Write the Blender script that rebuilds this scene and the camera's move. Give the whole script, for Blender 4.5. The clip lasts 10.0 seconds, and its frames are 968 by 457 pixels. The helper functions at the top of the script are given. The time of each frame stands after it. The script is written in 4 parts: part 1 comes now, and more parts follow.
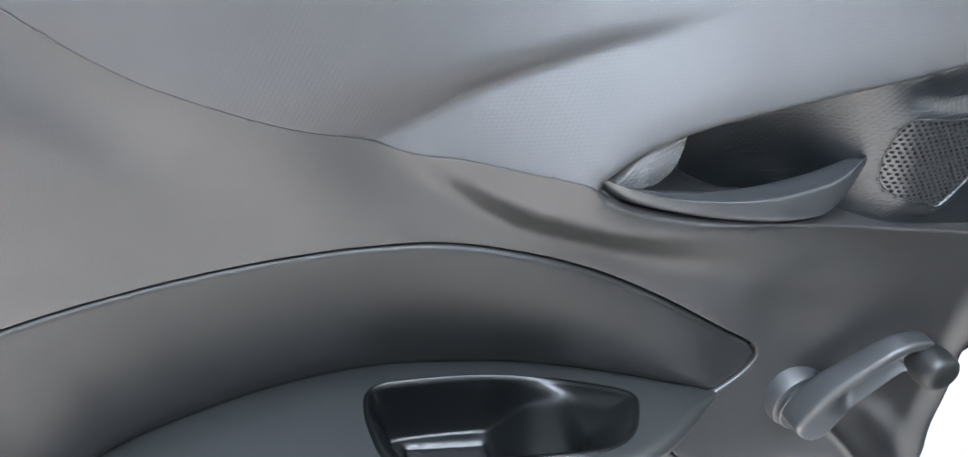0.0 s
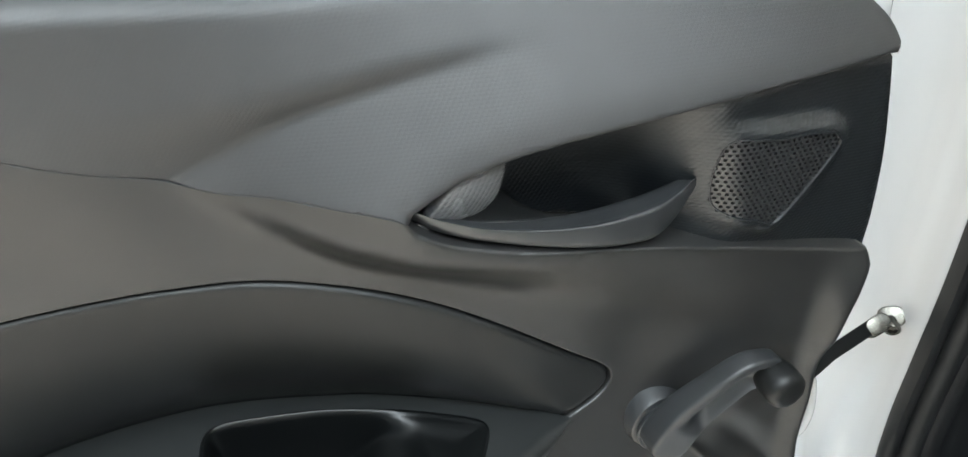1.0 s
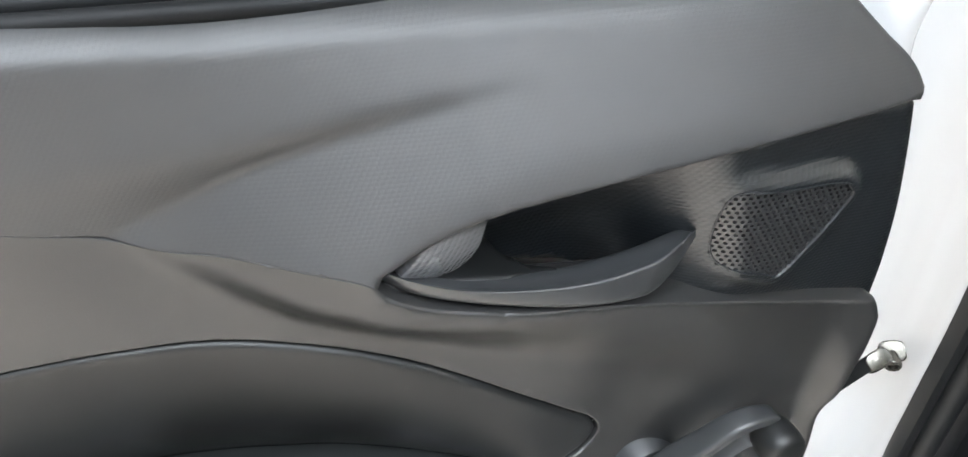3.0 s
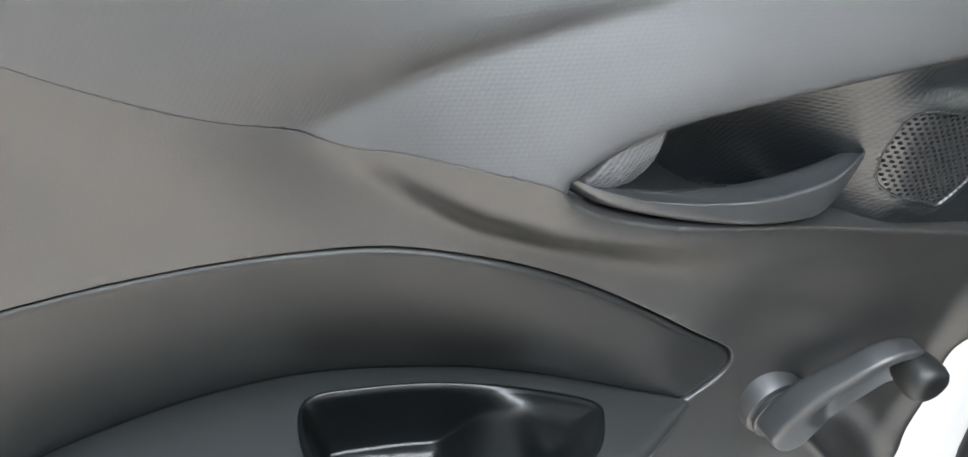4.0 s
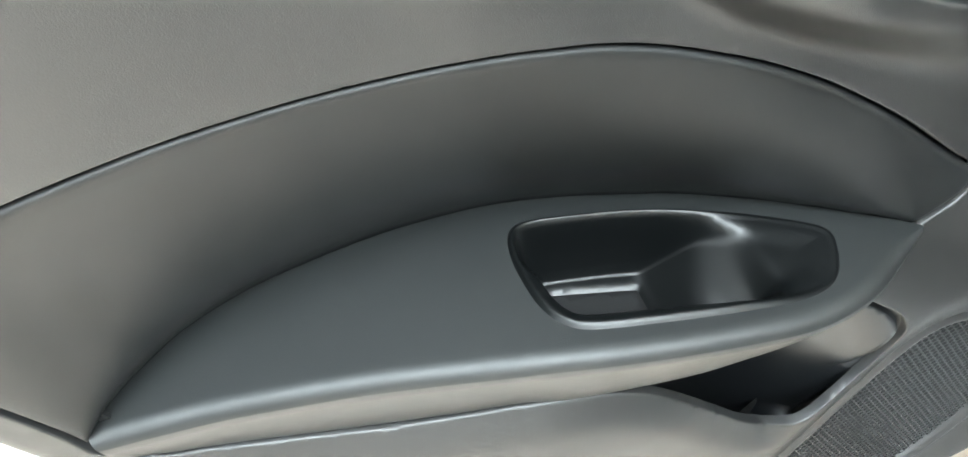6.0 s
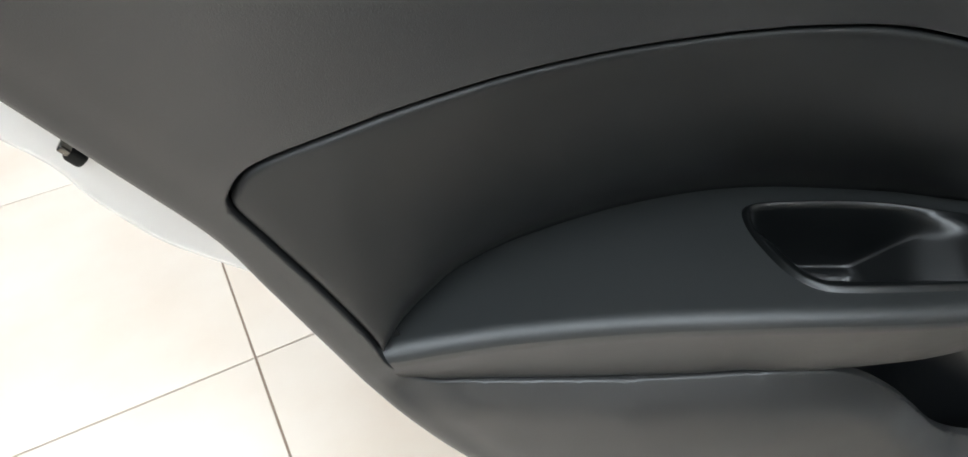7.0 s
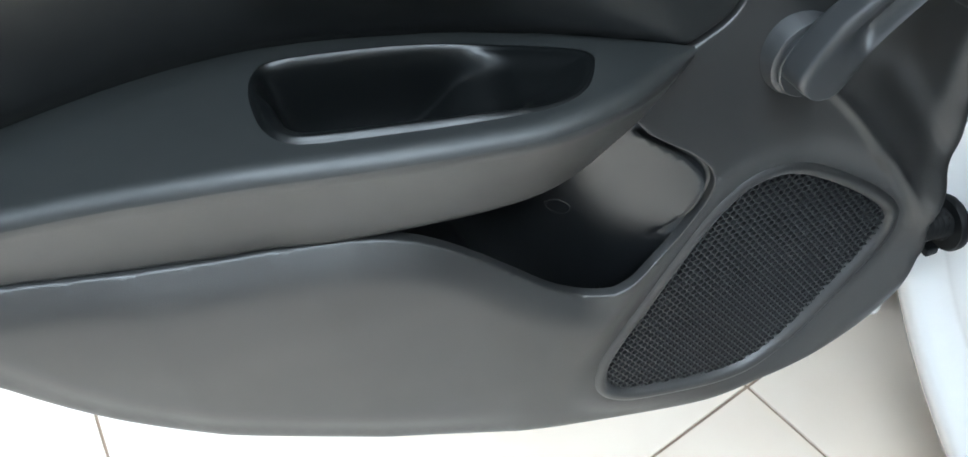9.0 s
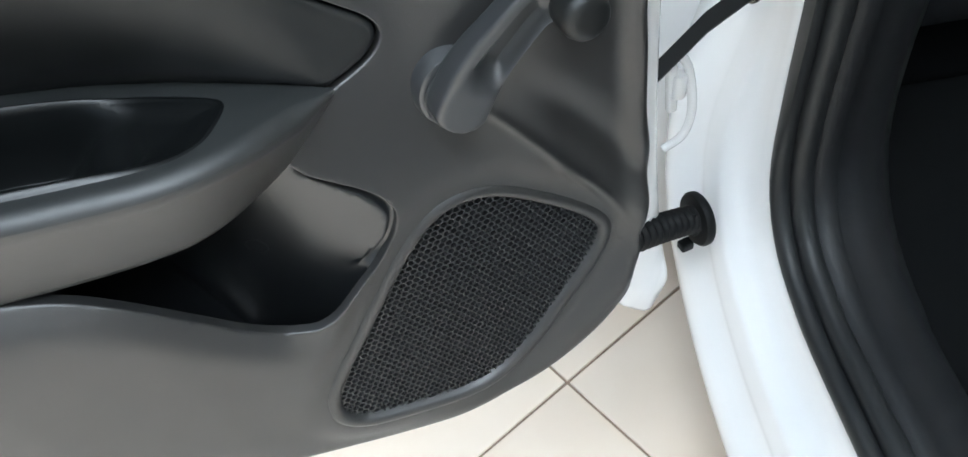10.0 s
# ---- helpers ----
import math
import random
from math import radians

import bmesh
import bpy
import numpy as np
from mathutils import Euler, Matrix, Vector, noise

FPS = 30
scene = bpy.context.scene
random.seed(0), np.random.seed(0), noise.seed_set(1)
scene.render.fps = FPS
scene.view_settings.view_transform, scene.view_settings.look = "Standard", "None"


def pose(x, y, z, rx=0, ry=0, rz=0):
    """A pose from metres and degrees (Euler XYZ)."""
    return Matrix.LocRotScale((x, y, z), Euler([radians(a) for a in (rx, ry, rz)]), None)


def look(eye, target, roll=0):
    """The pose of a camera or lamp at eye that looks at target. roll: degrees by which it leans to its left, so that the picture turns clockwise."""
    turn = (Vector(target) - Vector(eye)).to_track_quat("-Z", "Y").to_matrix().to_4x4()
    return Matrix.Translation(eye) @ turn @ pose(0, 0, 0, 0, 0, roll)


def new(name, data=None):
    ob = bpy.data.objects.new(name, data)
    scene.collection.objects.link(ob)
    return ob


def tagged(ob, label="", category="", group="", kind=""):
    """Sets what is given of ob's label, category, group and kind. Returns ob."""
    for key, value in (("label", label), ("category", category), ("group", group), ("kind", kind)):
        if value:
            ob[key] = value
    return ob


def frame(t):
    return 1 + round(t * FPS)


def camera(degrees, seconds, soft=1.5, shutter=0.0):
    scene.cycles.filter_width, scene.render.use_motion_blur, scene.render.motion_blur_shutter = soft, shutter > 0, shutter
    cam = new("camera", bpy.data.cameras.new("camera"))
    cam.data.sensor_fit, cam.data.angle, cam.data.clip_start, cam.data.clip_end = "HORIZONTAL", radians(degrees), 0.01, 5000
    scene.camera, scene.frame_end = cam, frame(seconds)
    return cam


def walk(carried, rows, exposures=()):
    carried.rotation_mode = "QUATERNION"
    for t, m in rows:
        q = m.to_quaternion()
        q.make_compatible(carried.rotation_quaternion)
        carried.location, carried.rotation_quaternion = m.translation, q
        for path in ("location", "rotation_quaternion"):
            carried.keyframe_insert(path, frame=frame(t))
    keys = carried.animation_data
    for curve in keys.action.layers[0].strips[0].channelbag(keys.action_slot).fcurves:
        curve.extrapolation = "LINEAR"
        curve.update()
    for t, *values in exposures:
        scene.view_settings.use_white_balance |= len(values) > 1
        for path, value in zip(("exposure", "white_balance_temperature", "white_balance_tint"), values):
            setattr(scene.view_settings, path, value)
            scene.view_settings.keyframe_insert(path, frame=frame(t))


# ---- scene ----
cam = camera(65.5, 10.0, soft=1.5)
PATH = [
    (0, (0.001, -0.349, 1.117), (0.408, 1.247, -0.018), -4.3),
    (0.5, (0.056, -0.349, 1.118), (0.513, 1.228, -0.024), -4.1),
    (1, (0.092, -0.355, 1.119), (0.592, 1.212, -0.018), -4.2),
    (1.5, (0.129, -0.337, 1.1), (0.668, 1.219, -0.035), -4.3),
    (2, (0.169, -0.296, 1.094), (0.729, 1.247, -0.047), -4.4),
    (2.2, (0.173, -0.287, 1.097), (0.736, 1.25, -0.053), -4.5),
    (3.3, (0.078, -0.303, 1.138), (0.571, 1.216, -0.066), -2.2),
    (3.5, (0.05, -0.298, 1.137), (0.547, 1.217, -0.07), -1.9),
    (4, (0.027, -0.286, 1.103), (0.5, 1.209, -0.139), -1.8),
    (4.5, (0.022, -0.263, 1.052), (0.438, 1.131, -0.321), -2.1),
    (5, (0.016, -0.233, 1.024), (0.414, 1.098, -0.415), -2.4),
    (5.5, (-0.01, -0.23, 1.031), (0.37, 1.091, -0.422), -3.5),
    (6, (-0.065, -0.251, 1.056), (0.177, 1.081, -0.416), -8.1),
    (6.2, (-0.096, -0.265, 1.063), (0.081, 1.1, -0.388), -10.1),
    (7.3, (-0.228, -0.311, 1.028), (-0.042, 1.216, -0.25), -5.5),
    (7.5, (-0.213, -0.314, 1.012), (-0.026, 1.203, -0.277), -6.1),
    (8, (-0.11, -0.332, 0.97), (0.014, 1.165, -0.352), -11.4),
    (8.5, (-0.018, -0.337, 0.942), (0.13, 1.095, -0.447), -12.8),
    (9, (0.058, -0.359, 0.941), (0.271, 1.04, -0.471), -11.9),
    (9.5, (0.162, -0.385, 0.941), (0.394, 1.0, -0.482), -11.7),
    (10, (0.227, -0.398, 0.94), (0.592, 0.923, -0.516), -11.3),
]
EXPOSURES = [(0, 0.35, 5850, 12), (0.5, -0.20, 6300, 9), (1.0, -0.58, 6300, 6), (1.5, -0.47, 6300, 8), (2.2, -0.24, 6450, 11), (3.3, -0.15, 6250, 11), (4.0, 0.14, 6270, 10), (4.5, 0.30, 6290, 3), (5.0, 0.34, 6270, 1), (6.2, 0.44, 6250, 5), (7.3, -1.45, 6250, 9), (8.0, -1.4, 5980, 8), (8.6, -0.48, 5660, 6), (9.5, -0.58, 5900, 4), (10, -0.58, 5950, 7)]
walk(cam, [(t, look(eye, target, roll)) for t, eye, target, roll in PATH], EXPOSURES)

from mathutils import geometry

# ---- light: a showroom lit by unseen lamps, added under the ceiling and at the shop front ----
world = bpy.data.worlds.new("sky")
scene.world = world
world.use_nodes = True
wn = world.node_tree
sky = wn.nodes.new("ShaderNodeTexSky")
sky.sky_type, sky.sun_disc = "NISHITA", False
sky.sun_elevation, sky.sun_rotation = radians(40), radians(200)
wn.links.new(sky.outputs[0], wn.nodes["Background"].inputs[0])
wn.nodes["Background"].inputs[1].default_value = 0.08


def area_light(name, place, target, sx, sy, watts, color, spread=180):
    data = bpy.data.lights.new(name, "AREA")
    data.shape, data.size, data.size_y, data.energy, data.color, data.spread = "RECTANGLE", sx, sy, watts, color, radians(spread)
    ob = new(name, data)
    ob.matrix_world = look(place, target)
    return ob


# unseen lamp, added for daylight from the left
area_light("added_shop_front_lamp", (-4.9, -1.0, 1.9), (0, -1.0, 1.0), 6.0, 2.4, 20, (0.88, 0.95, 1.0))
# unseen lamps; each wattage is set to brighten or dim parts of the door
for lx, ly, watts in ((-2.8, -2.4, 20), (-1.0, -2.4, 38), (0.8, -2.4, 195), (-2.8, -0.8, 35), (-0.5, -0.9, 60), (1.0, -4.3, 220), (-2.4, 2.6, 80), (-1.4, 1.4, 60), (2.9, -2.6, 170), (2.9, -0.7, 170)):
    area_light("added_ceiling_lamp", (lx, ly, 3.40), (lx, ly + 0.001, 0), 1.5, 1.2, watts, (0.88, 0.95, 1.0), 115)


# ---- materials ----
def material(name):
    m = bpy.data.materials.new(name)
    m.use_nodes = True
    nt = m.node_tree
    return m, nt, nt.nodes["Principled BSDF"]


def math_node(nt, op, a, b=None):
    n = nt.nodes.new("ShaderNodeMath")
    n.operation = op
    for k, v in enumerate((a, b)):
        if v is None:
            continue
        if isinstance(v, (int, float)):
            n.inputs[k].default_value = v
        else:
            nt.links.new(v, n.inputs[k])
    return n.outputs[0]


def noise_node(nt, coord, scale, detail=3.0, rough=0.55):
    n = nt.nodes.new("ShaderNodeTexNoise")
    n.inputs["Scale"].default_value, n.inputs["Detail"].default_value = scale, detail
    n.inputs["Roughness"].default_value = rough
    nt.links.new(coord, n.inputs["Vector"])
    return n.outputs["Fac"]


def ramp(nt, fac, lo, hi, p0=0.3, p1=0.7):
    r = nt.nodes.new("ShaderNodeValToRGB")
    r.color_ramp.elements[0].color, r.color_ramp.elements[1].color = (*lo, 1), (*hi, 1)
    r.color_ramp.elements[0].position, r.color_ramp.elements[1].position = p0, p1
    nt.links.new(fac, r.inputs[0])
    return r.outputs[0]


def bump(nt, height, strength, distance, under=None):
    b = nt.nodes.new("ShaderNodeBump")
    b.inputs["Strength"].default_value, b.inputs["Distance"].default_value = strength, distance
    nt.links.new(height, b.inputs["Height"])
    if under is not None:
        nt.links.new(under, b.inputs["Normal"])
    return b.outputs[0]


def plastic(name, color, rough, grain=900.0, relief=0.25, lattice=0.0, spec=0.5, press=0.45):
    """Moulded plastic: fine leather grain, faint mottling; lattice: pitch of a pressed diamond pattern in metres."""
    m, nt, p = material(name)
    co = nt.nodes.new("ShaderNodeTexCoord").outputs["Object"]
    soft = noise_node(nt, co, 7.0, 4.0)
    fine = noise_node(nt, co, grain, 2.0)
    lo, hi = [c * 0.9 for c in color], [c * 1.1 for c in color]
    nt.links.new(ramp(nt, soft, lo, hi), p.inputs["Base Color"])
    wear = noise_node(nt, co, 40.0, 5.0)
    rr = nt.nodes.new("ShaderNodeMapRange")
    rr.inputs["To Min"].default_value, rr.inputs["To Max"].default_value = rough - 0.05, rough + 0.06
    nt.links.new(wear, rr.inputs["Value"])
    nt.links.new(rr.outputs[0], p.inputs["Roughness"])
    p.inputs["Specular IOR Level"].default_value = spec
    normal = bump(nt, fine, relief, 0.0004)
    if lattice:
        sep = nt.nodes.new("ShaderNodeSeparateXYZ")
        nt.links.new(co, sep.inputs[0])
        u = math_node(nt, "DIVIDE", sep.outputs["X"], lattice)
        v = math_node(nt, "DIVIDE", sep.outputs["Z"], lattice * 0.62)
        u2 = math_node(nt, "SUBTRACT", u, math_node(nt, "MULTIPLY", v, 0.5))
        comb = nt.nodes.new("ShaderNodeCombineXYZ")
        nt.links.new(u2, comb.inputs["X"])
        nt.links.new(v, comb.inputs["Y"])
        vor = nt.nodes.new("ShaderNodeTexVoronoi")
        vor.voronoi_dimensions = "2D"
        vor.inputs["Scale"].default_value, vor.inputs["Randomness"].default_value = 1.0, 0.0
        nt.links.new(comb.outputs[0], vor.inputs["Vector"])
        dome = math_node(nt, "SUBTRACT", 1.0, vor.outputs["Distance"])
        normal = bump(nt, dome, press, lattice * 0.16, normal)
    nt.links.new(normal, p.inputs["Normal"])
    return m


def paint(name, color, rough=0.15):
    m, nt, p = material(name)
    co = nt.nodes.new("ShaderNodeTexCoord").outputs["Object"]
    nt.links.new(ramp(nt, noise_node(nt, co, 5.0, 4.0), [c * 0.96 for c in color], color), p.inputs["Base Color"])
    p.inputs["Roughness"].default_value = rough
    p.inputs["Coat Weight"].default_value = 0.6
    p.inputs["Coat Roughness"].default_value = 0.06
    nt.links.new(bump(nt, noise_node(nt, co, 260.0, 2.0), 0.05, 0.0004), p.inputs["Normal"])
    return m


def simple(name, color, rough, metal=0.0, grain=300.0, relief=0.1):
    m, nt, p = material(name)
    co = nt.nodes.new("ShaderNodeTexCoord").outputs["Object"]
    nt.links.new(ramp(nt, noise_node(nt, co, 25.0, 4.0), [c * 0.88 for c in color], [min(1, c * 1.1) for c in color]), p.inputs["Base Color"])
    p.inputs["Roughness"].default_value, p.inputs["Metallic"].default_value = rough, metal
    nt.links.new(bump(nt, noise_node(nt, co, grain, 2.0), relief, 0.0006), p.inputs["Normal"])
    return m


TRIM = plastic("grained_grey_plastic", (0.0190, 0.0188, 0.0187), 0.43, 1400, 0.3, 0.0, 0.80)
TRIM_TOP = plastic("lattice_grained_grey_plastic", (0.0335, 0.0338, 0.0347), 0.48, 1400, 0.2, 0.0033, 0.72, 0.17)
BEZEL = plastic("lattice_grained_black_plastic", (0.0098, 0.0122, 0.0145), 0.36, 1400, 0.1, 0.0040, 0.9, 0.65)
# darker than TRIM: the armrest hollow's shade is put into this colour
INSERT = plastic("shade_dark_charcoal_plastic", (0.0094, 0.0101, 0.0102), 0.44, 1800, 0.25, 0.0, 0.52)
ARM = plastic("grained_charcoal_armrest_plastic", (0.0160, 0.0176, 0.0176), 0.46, 1500, 0.3, 0.0, 0.65)
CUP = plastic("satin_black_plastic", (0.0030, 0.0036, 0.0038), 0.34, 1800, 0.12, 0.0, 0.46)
LINER = plastic("smooth_black_liner_plastic", (0.0108, 0.0118, 0.0132), 0.33, 1800, 0.10, 0.0, 0.9)
MAT = simple("ribbed_black_rubber_mat", (0.003, 0.003, 0.0033), 0.75, 0.0, 500, 0.2)
HANDLE = plastic("satin_grey_plastic", (0.030, 0.0315, 0.0335), 0.40, 1800, 0.15, 0.0, 0.95)
LEVER = plastic("lattice_silver_grey_plastic", (0.15, 0.15, 0.154), 0.26, 1400, 0.05, 0.0046, 1.0, 1.0)
TW_GRILLE = plastic("satin_black_pierced_plastic", (0.022, 0.0227, 0.0238), 0.40, 1400, 0.1, 0.0, 0.9)
GRILLE = plastic("matt_black_grille_plastic", (0.014, 0.0145, 0.015), 0.42, 1200, 0.1)
DARK = simple("black_void_felt", (0.008, 0.008, 0.008), 0.9)
RUBBER = simple("black_rubber", (0.0075, 0.008, 0.0085), 0.5, 0.0, 500, 0.2)
WHITE = paint("white_car_paint", (0.87, 0.875, 0.88))
SEAL = plastic("satin_black_seal_rubber", (0.016, 0.0174, 0.0186), 0.45, 900, 0.3, 0.0, 0.36)
STEEL = simple("zinc_plated_steel", (0.16, 0.153, 0.135), 0.27, 1.0, 200, 0.25)
# near-black cabin carpet and seat cloth: the cabin's shade is in these colours
CARPET = simple("shade_dark_carpet", (0.0032, 0.0036, 0.0040), 0.95, 0.0, 1500, 0.8)
CLOTH = simple("shade_dark_blue_grey_cloth", (0.008, 0.0093, 0.0130), 0.85, 0.0, 1200, 0.5)
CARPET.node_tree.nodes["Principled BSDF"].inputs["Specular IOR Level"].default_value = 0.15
RUBBER.node_tree.nodes["Principled BSDF"].inputs["Specular IOR Level"].default_value = 0.18
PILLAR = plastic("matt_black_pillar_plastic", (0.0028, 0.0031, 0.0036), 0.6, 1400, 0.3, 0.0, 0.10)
SILL = plastic("satin_blue_grey_sill_plastic", (0.012, 0.0130, 0.0148), 0.5, 1400, 0.3, 0.0, 0.40)
WALLP = simple("white_wall_paint", (0.78, 0.77, 0.74), 0.8)
# unseen ceiling, kept grey to dim its reflection in armrest and trim
CEILING = simple("reflection_dimming_grey", (0.30, 0.30, 0.30), 0.85)
GROUT = simple("brown_grout", (0.30, 0.22, 0.16), 0.85, 0.0, 600, 0.4)


def tile_material():
    m, nt, p = material("cream_porcelain")
    co = nt.nodes.new("ShaderNodeTexCoord").outputs["Object"]
    info = nt.nodes.new("ShaderNodeObjectInfo").outputs["Random"]
    vec = nt.nodes.new("ShaderNodeVectorMath")
    vec.operation = "ADD"
    comb = nt.nodes.new("ShaderNodeCombineXYZ")
    nt.links.new(math_node(nt, "MULTIPLY", info, 37.0), comb.inputs["X"])
    nt.links.new(co, vec.inputs[0])
    nt.links.new(comb.outputs[0], vec.inputs[1])
    cloud = noise_node(nt, vec.outputs[0], 3.5, 5.0)
    nt.links.new(ramp(nt, cloud, (0.79, 0.665, 0.545), (0.85, 0.750, 0.645)), p.inputs["Base Color"])
    p.inputs["Roughness"].default_value = 0.22
    nt.links.new(bump(nt, noise_node(nt, vec.outputs[0], 60.0, 2.0), 0.03, 0.001), p.inputs["Normal"])
    return m


TILE = tile_material()
GLASS, gnt, gp = material("window_glass")
gp.inputs["Transmission Weight"].default_value, gp.inputs["Roughness"].default_value = 1.0, 0.0
gp.inputs["IOR"].default_value = 1.45


# ---- mesh helpers ----
def spline(points, per=8, closed=False):
    """Catmull-Rom curve through the points."""
    pts = [np.array(p, float) for p in points]
    n = len(pts)
    out = []
    for k in range(n if closed else n - 1):
        if closed:
            a, b, c, d = (pts[(k + j) % n] for j in (-1, 0, 1, 2))
        else:
            b, c = pts[k], pts[k + 1]
            a = pts[k - 1] if k else 2 * b - c
            d = pts[k + 2] if k + 2 < n else 2 * c - b
        for j in range(per):
            t = j / per
            out.append(0.5 * (2 * b + (c - a) * t + (2 * a - 5 * b + 4 * c - d) * t * t + (3 * b - a - 3 * c + d) * t ** 3))
    if not closed:
        out.append(pts[-1])
    return np.array(out)


def even(curve, gap, closed=False):
    """The curve cut into even steps."""
    c = np.vstack([curve, curve[:1]]) if closed else np.asarray(curve)
    far = np.r_[0, np.cumsum(np.hypot(*np.diff(c, axis=0).T))]
    n = max(3, int(round(far[-1] / gap)))
    at = np.linspace(0, far[-1], n + 1)
    out = np.stack([np.interp(at, far, c[:, k]) for k in range(2)], 1)
    return out[:-1] if closed else out


def sm(a, b, x):
    t = np.clip((np.asarray(x, float) - a) / (b - a), 0, 1)
    return t * t * (3 - 2 * t)


def dist(points, curve, closed=False):
    """Distance of each point to a polyline."""
    c = np.vstack([curve, curve[:1]]) if closed else np.asarray(curve)
    best = np.full(len(points), 9.0)
    for a, b in zip(c[:-1], c[1:]):
        e = b - a
        t = np.clip(((points - a) @ e) / max(e @ e, 1e-12), 0, 1)
        best = np.minimum(best, np.hypot(*(points - a - t[:, None] * e).T))
    return best


def inside(points, loop):
    x, y = points[:, 0], points[:, 1]
    hit = np.zeros(len(points), bool)
    for (ax, ay), (bx, by) in zip(loop, np.roll(loop, -1, 0)):
        if ay == by:
            continue
        hit ^= ((ay > y) != (by > y)) & (x < (bx - ax) * (y - ay) / (by - ay) + ax)
    return hit


def signed_area(loop):
    x, y = loop.T
    return 0.5 * np.sum(x * np.roll(y, -1) - np.roll(x, -1) * y)


def grown(loop, by):
    """The loop moved outwards by a length."""
    if signed_area(loop) < 0:
        loop = loop[::-1]
    d = np.roll(loop, -1, 0) - np.roll(loop, 1, 0)
    d /= np.hypot(*d.T)[:, None] + 1e-12
    return loop + by * np.stack([d[:, 1], -d[:, 0]], 1)


def part(name, bm, mat, parent=None, label="", smooth=True):
    """Links a bmesh as one mesh object under its thing."""
    me = bpy.data.meshes.new(name)
    bm.to_mesh(me)
    bm.free()
    return part_mesh(name, me, mat, parent, label, smooth)


def part_mesh(name, me, mat, parent=None, label="", smooth=True, crisp=True):
    me.materials.append(mat)
    if smooth:
        me.polygons.foreach_set("use_smooth", [True] * len(me.polygons))
        if crisp:
            me.set_sharp_from_angle(angle=radians(42))
        me.update()
    ob = new(name, me)
    ob.parent = parent
    return tagged(ob, label)


def sheet(name, outline, holes, place, mat, parent, step=0.006, edges_soft=(), hole_edge=0.003, back=0.02, label="", hole_back=None, rings=(0.08, 0.3, 0.6, 1.0), push=(0, 1, 0), dense=()):
    """A moulded skin over an outline with holes. place(U, V) gives the points; edges_soft: rows of curve and radius, along which the
    skin rolls away along push; all edges then run back as a rim."""
    loops = [outline if signed_area(outline) > 0 else outline[::-1]]
    loops += [h if signed_area(h) < 0 else h[::-1] for h in holes]
    soft = [(np.asarray(c), r) for c, r in edges_soft] + [(np.vstack([h, h[:1]]), hole_edge) for h in loops[1:] if hole_edge > 0]
    pts, edges = [], []
    for loop in loops:
        first = len(pts)
        pts += list(loop)
        edges += [(first + k, first + (k + 1) % len(loop)) for k in range(len(loop))]

    def room(p):
        ok = inside(p, loops[0])
        for h in loops[1:]:
            ok &= ~inside(p, h)
        return ok

    def border(p):
        gap = np.full(len(p), 9.0)
        for loop in loops:
            gap = np.minimum(gap, dist(p, loop, True))
        return gap

    def falling(p):
        fall, near = np.zeros(len(p)), np.zeros(len(p), bool)
        for curve, r in soft:
            dd = dist(p, curve)
            t = np.clip(1 - dd / r, 0, 1)
            near |= dd < 1.1 * r
            fall = np.maximum(fall, r * (1 - np.sqrt(1 - np.minimum(t, 0.995) ** 2)))
        return fall, near

    inner = []
    for curve, r in soft:
        for loop in loops:
            d = np.roll(loop, -1, 0) - np.roll(loop, 1, 0)
            d /= np.hypot(*d.T)[:, None] + 1e-12
            inward = np.stack([-d[:, 1], d[:, 0]], 1)
            close = dist(loop, curve) < 0.5 * r + 0.0015
            for f in rings:
                p = (loop + inward * r * f)[close]
                p = p[room(p)] if len(p) else p
                if len(p):
                    inner.append(p[border(p) > 0.8 * r * f])
    lo, hi = loops[0].min(0), loops[0].max(0)
    gx, gy = np.meshgrid(np.arange(lo[0], hi[0], step), np.arange(lo[1], hi[1], step * 0.87))
    gx[1::2] += step / 2
    p = np.stack([gx.ravel(), gy.ravel()], 1)
    p = p[room(p)]
    gap = border(p)
    _, near = falling(p)
    clear = (gap > 0.0012) & ~near
    for curve, spread, fine in dense:
        clear &= dist(p, curve) > spread + 0.5 * fine
        line = even(curve, 1.6 * fine)
        d = np.gradient(line, axis=0)
        d /= np.hypot(*d.T)[:, None] + 1e-12
        for k in range(-int(spread / fine), int(spread / fine) + 1):
            q = line + k * fine * np.stack([-d[:, 1], d[:, 0]], 1)
            q = q[room(q)]
            q = q[(border(q) > 0.0015) & ~falling(q)[1]]
            inner.append(q)
    inner.append(p[clear])
    flat = np.vstack([np.array(pts)] + inner)
    v2, _, f2, ov, _, _ = geometry.delaunay_2d_cdt([Vector(p) for p in flat], edges, [], 0, 1e-7)
    v2 = np.array([tuple(v) for v in v2])
    tris = np.array(f2)
    tris = tris[room(v2[tris].mean(1))]
    fall, _ = falling(v2)
    p3 = np.stack(place(v2[:, 0], v2[:, 1]), 1) + fall[:, None] * np.array(push, float)
    verts, faces = [tuple(p) for p in p3], [tuple(t) for t in tris.tolist()]
    where = {}
    for k, ids in enumerate(ov):
        for o in ids:
            where[o] = k
    if back:
        rim = {}
        for n, (a, b) in enumerate(edges):
            far = back if n < len(loops[0]) or hole_back is None else hole_back
            a, b = where[a], where[b]
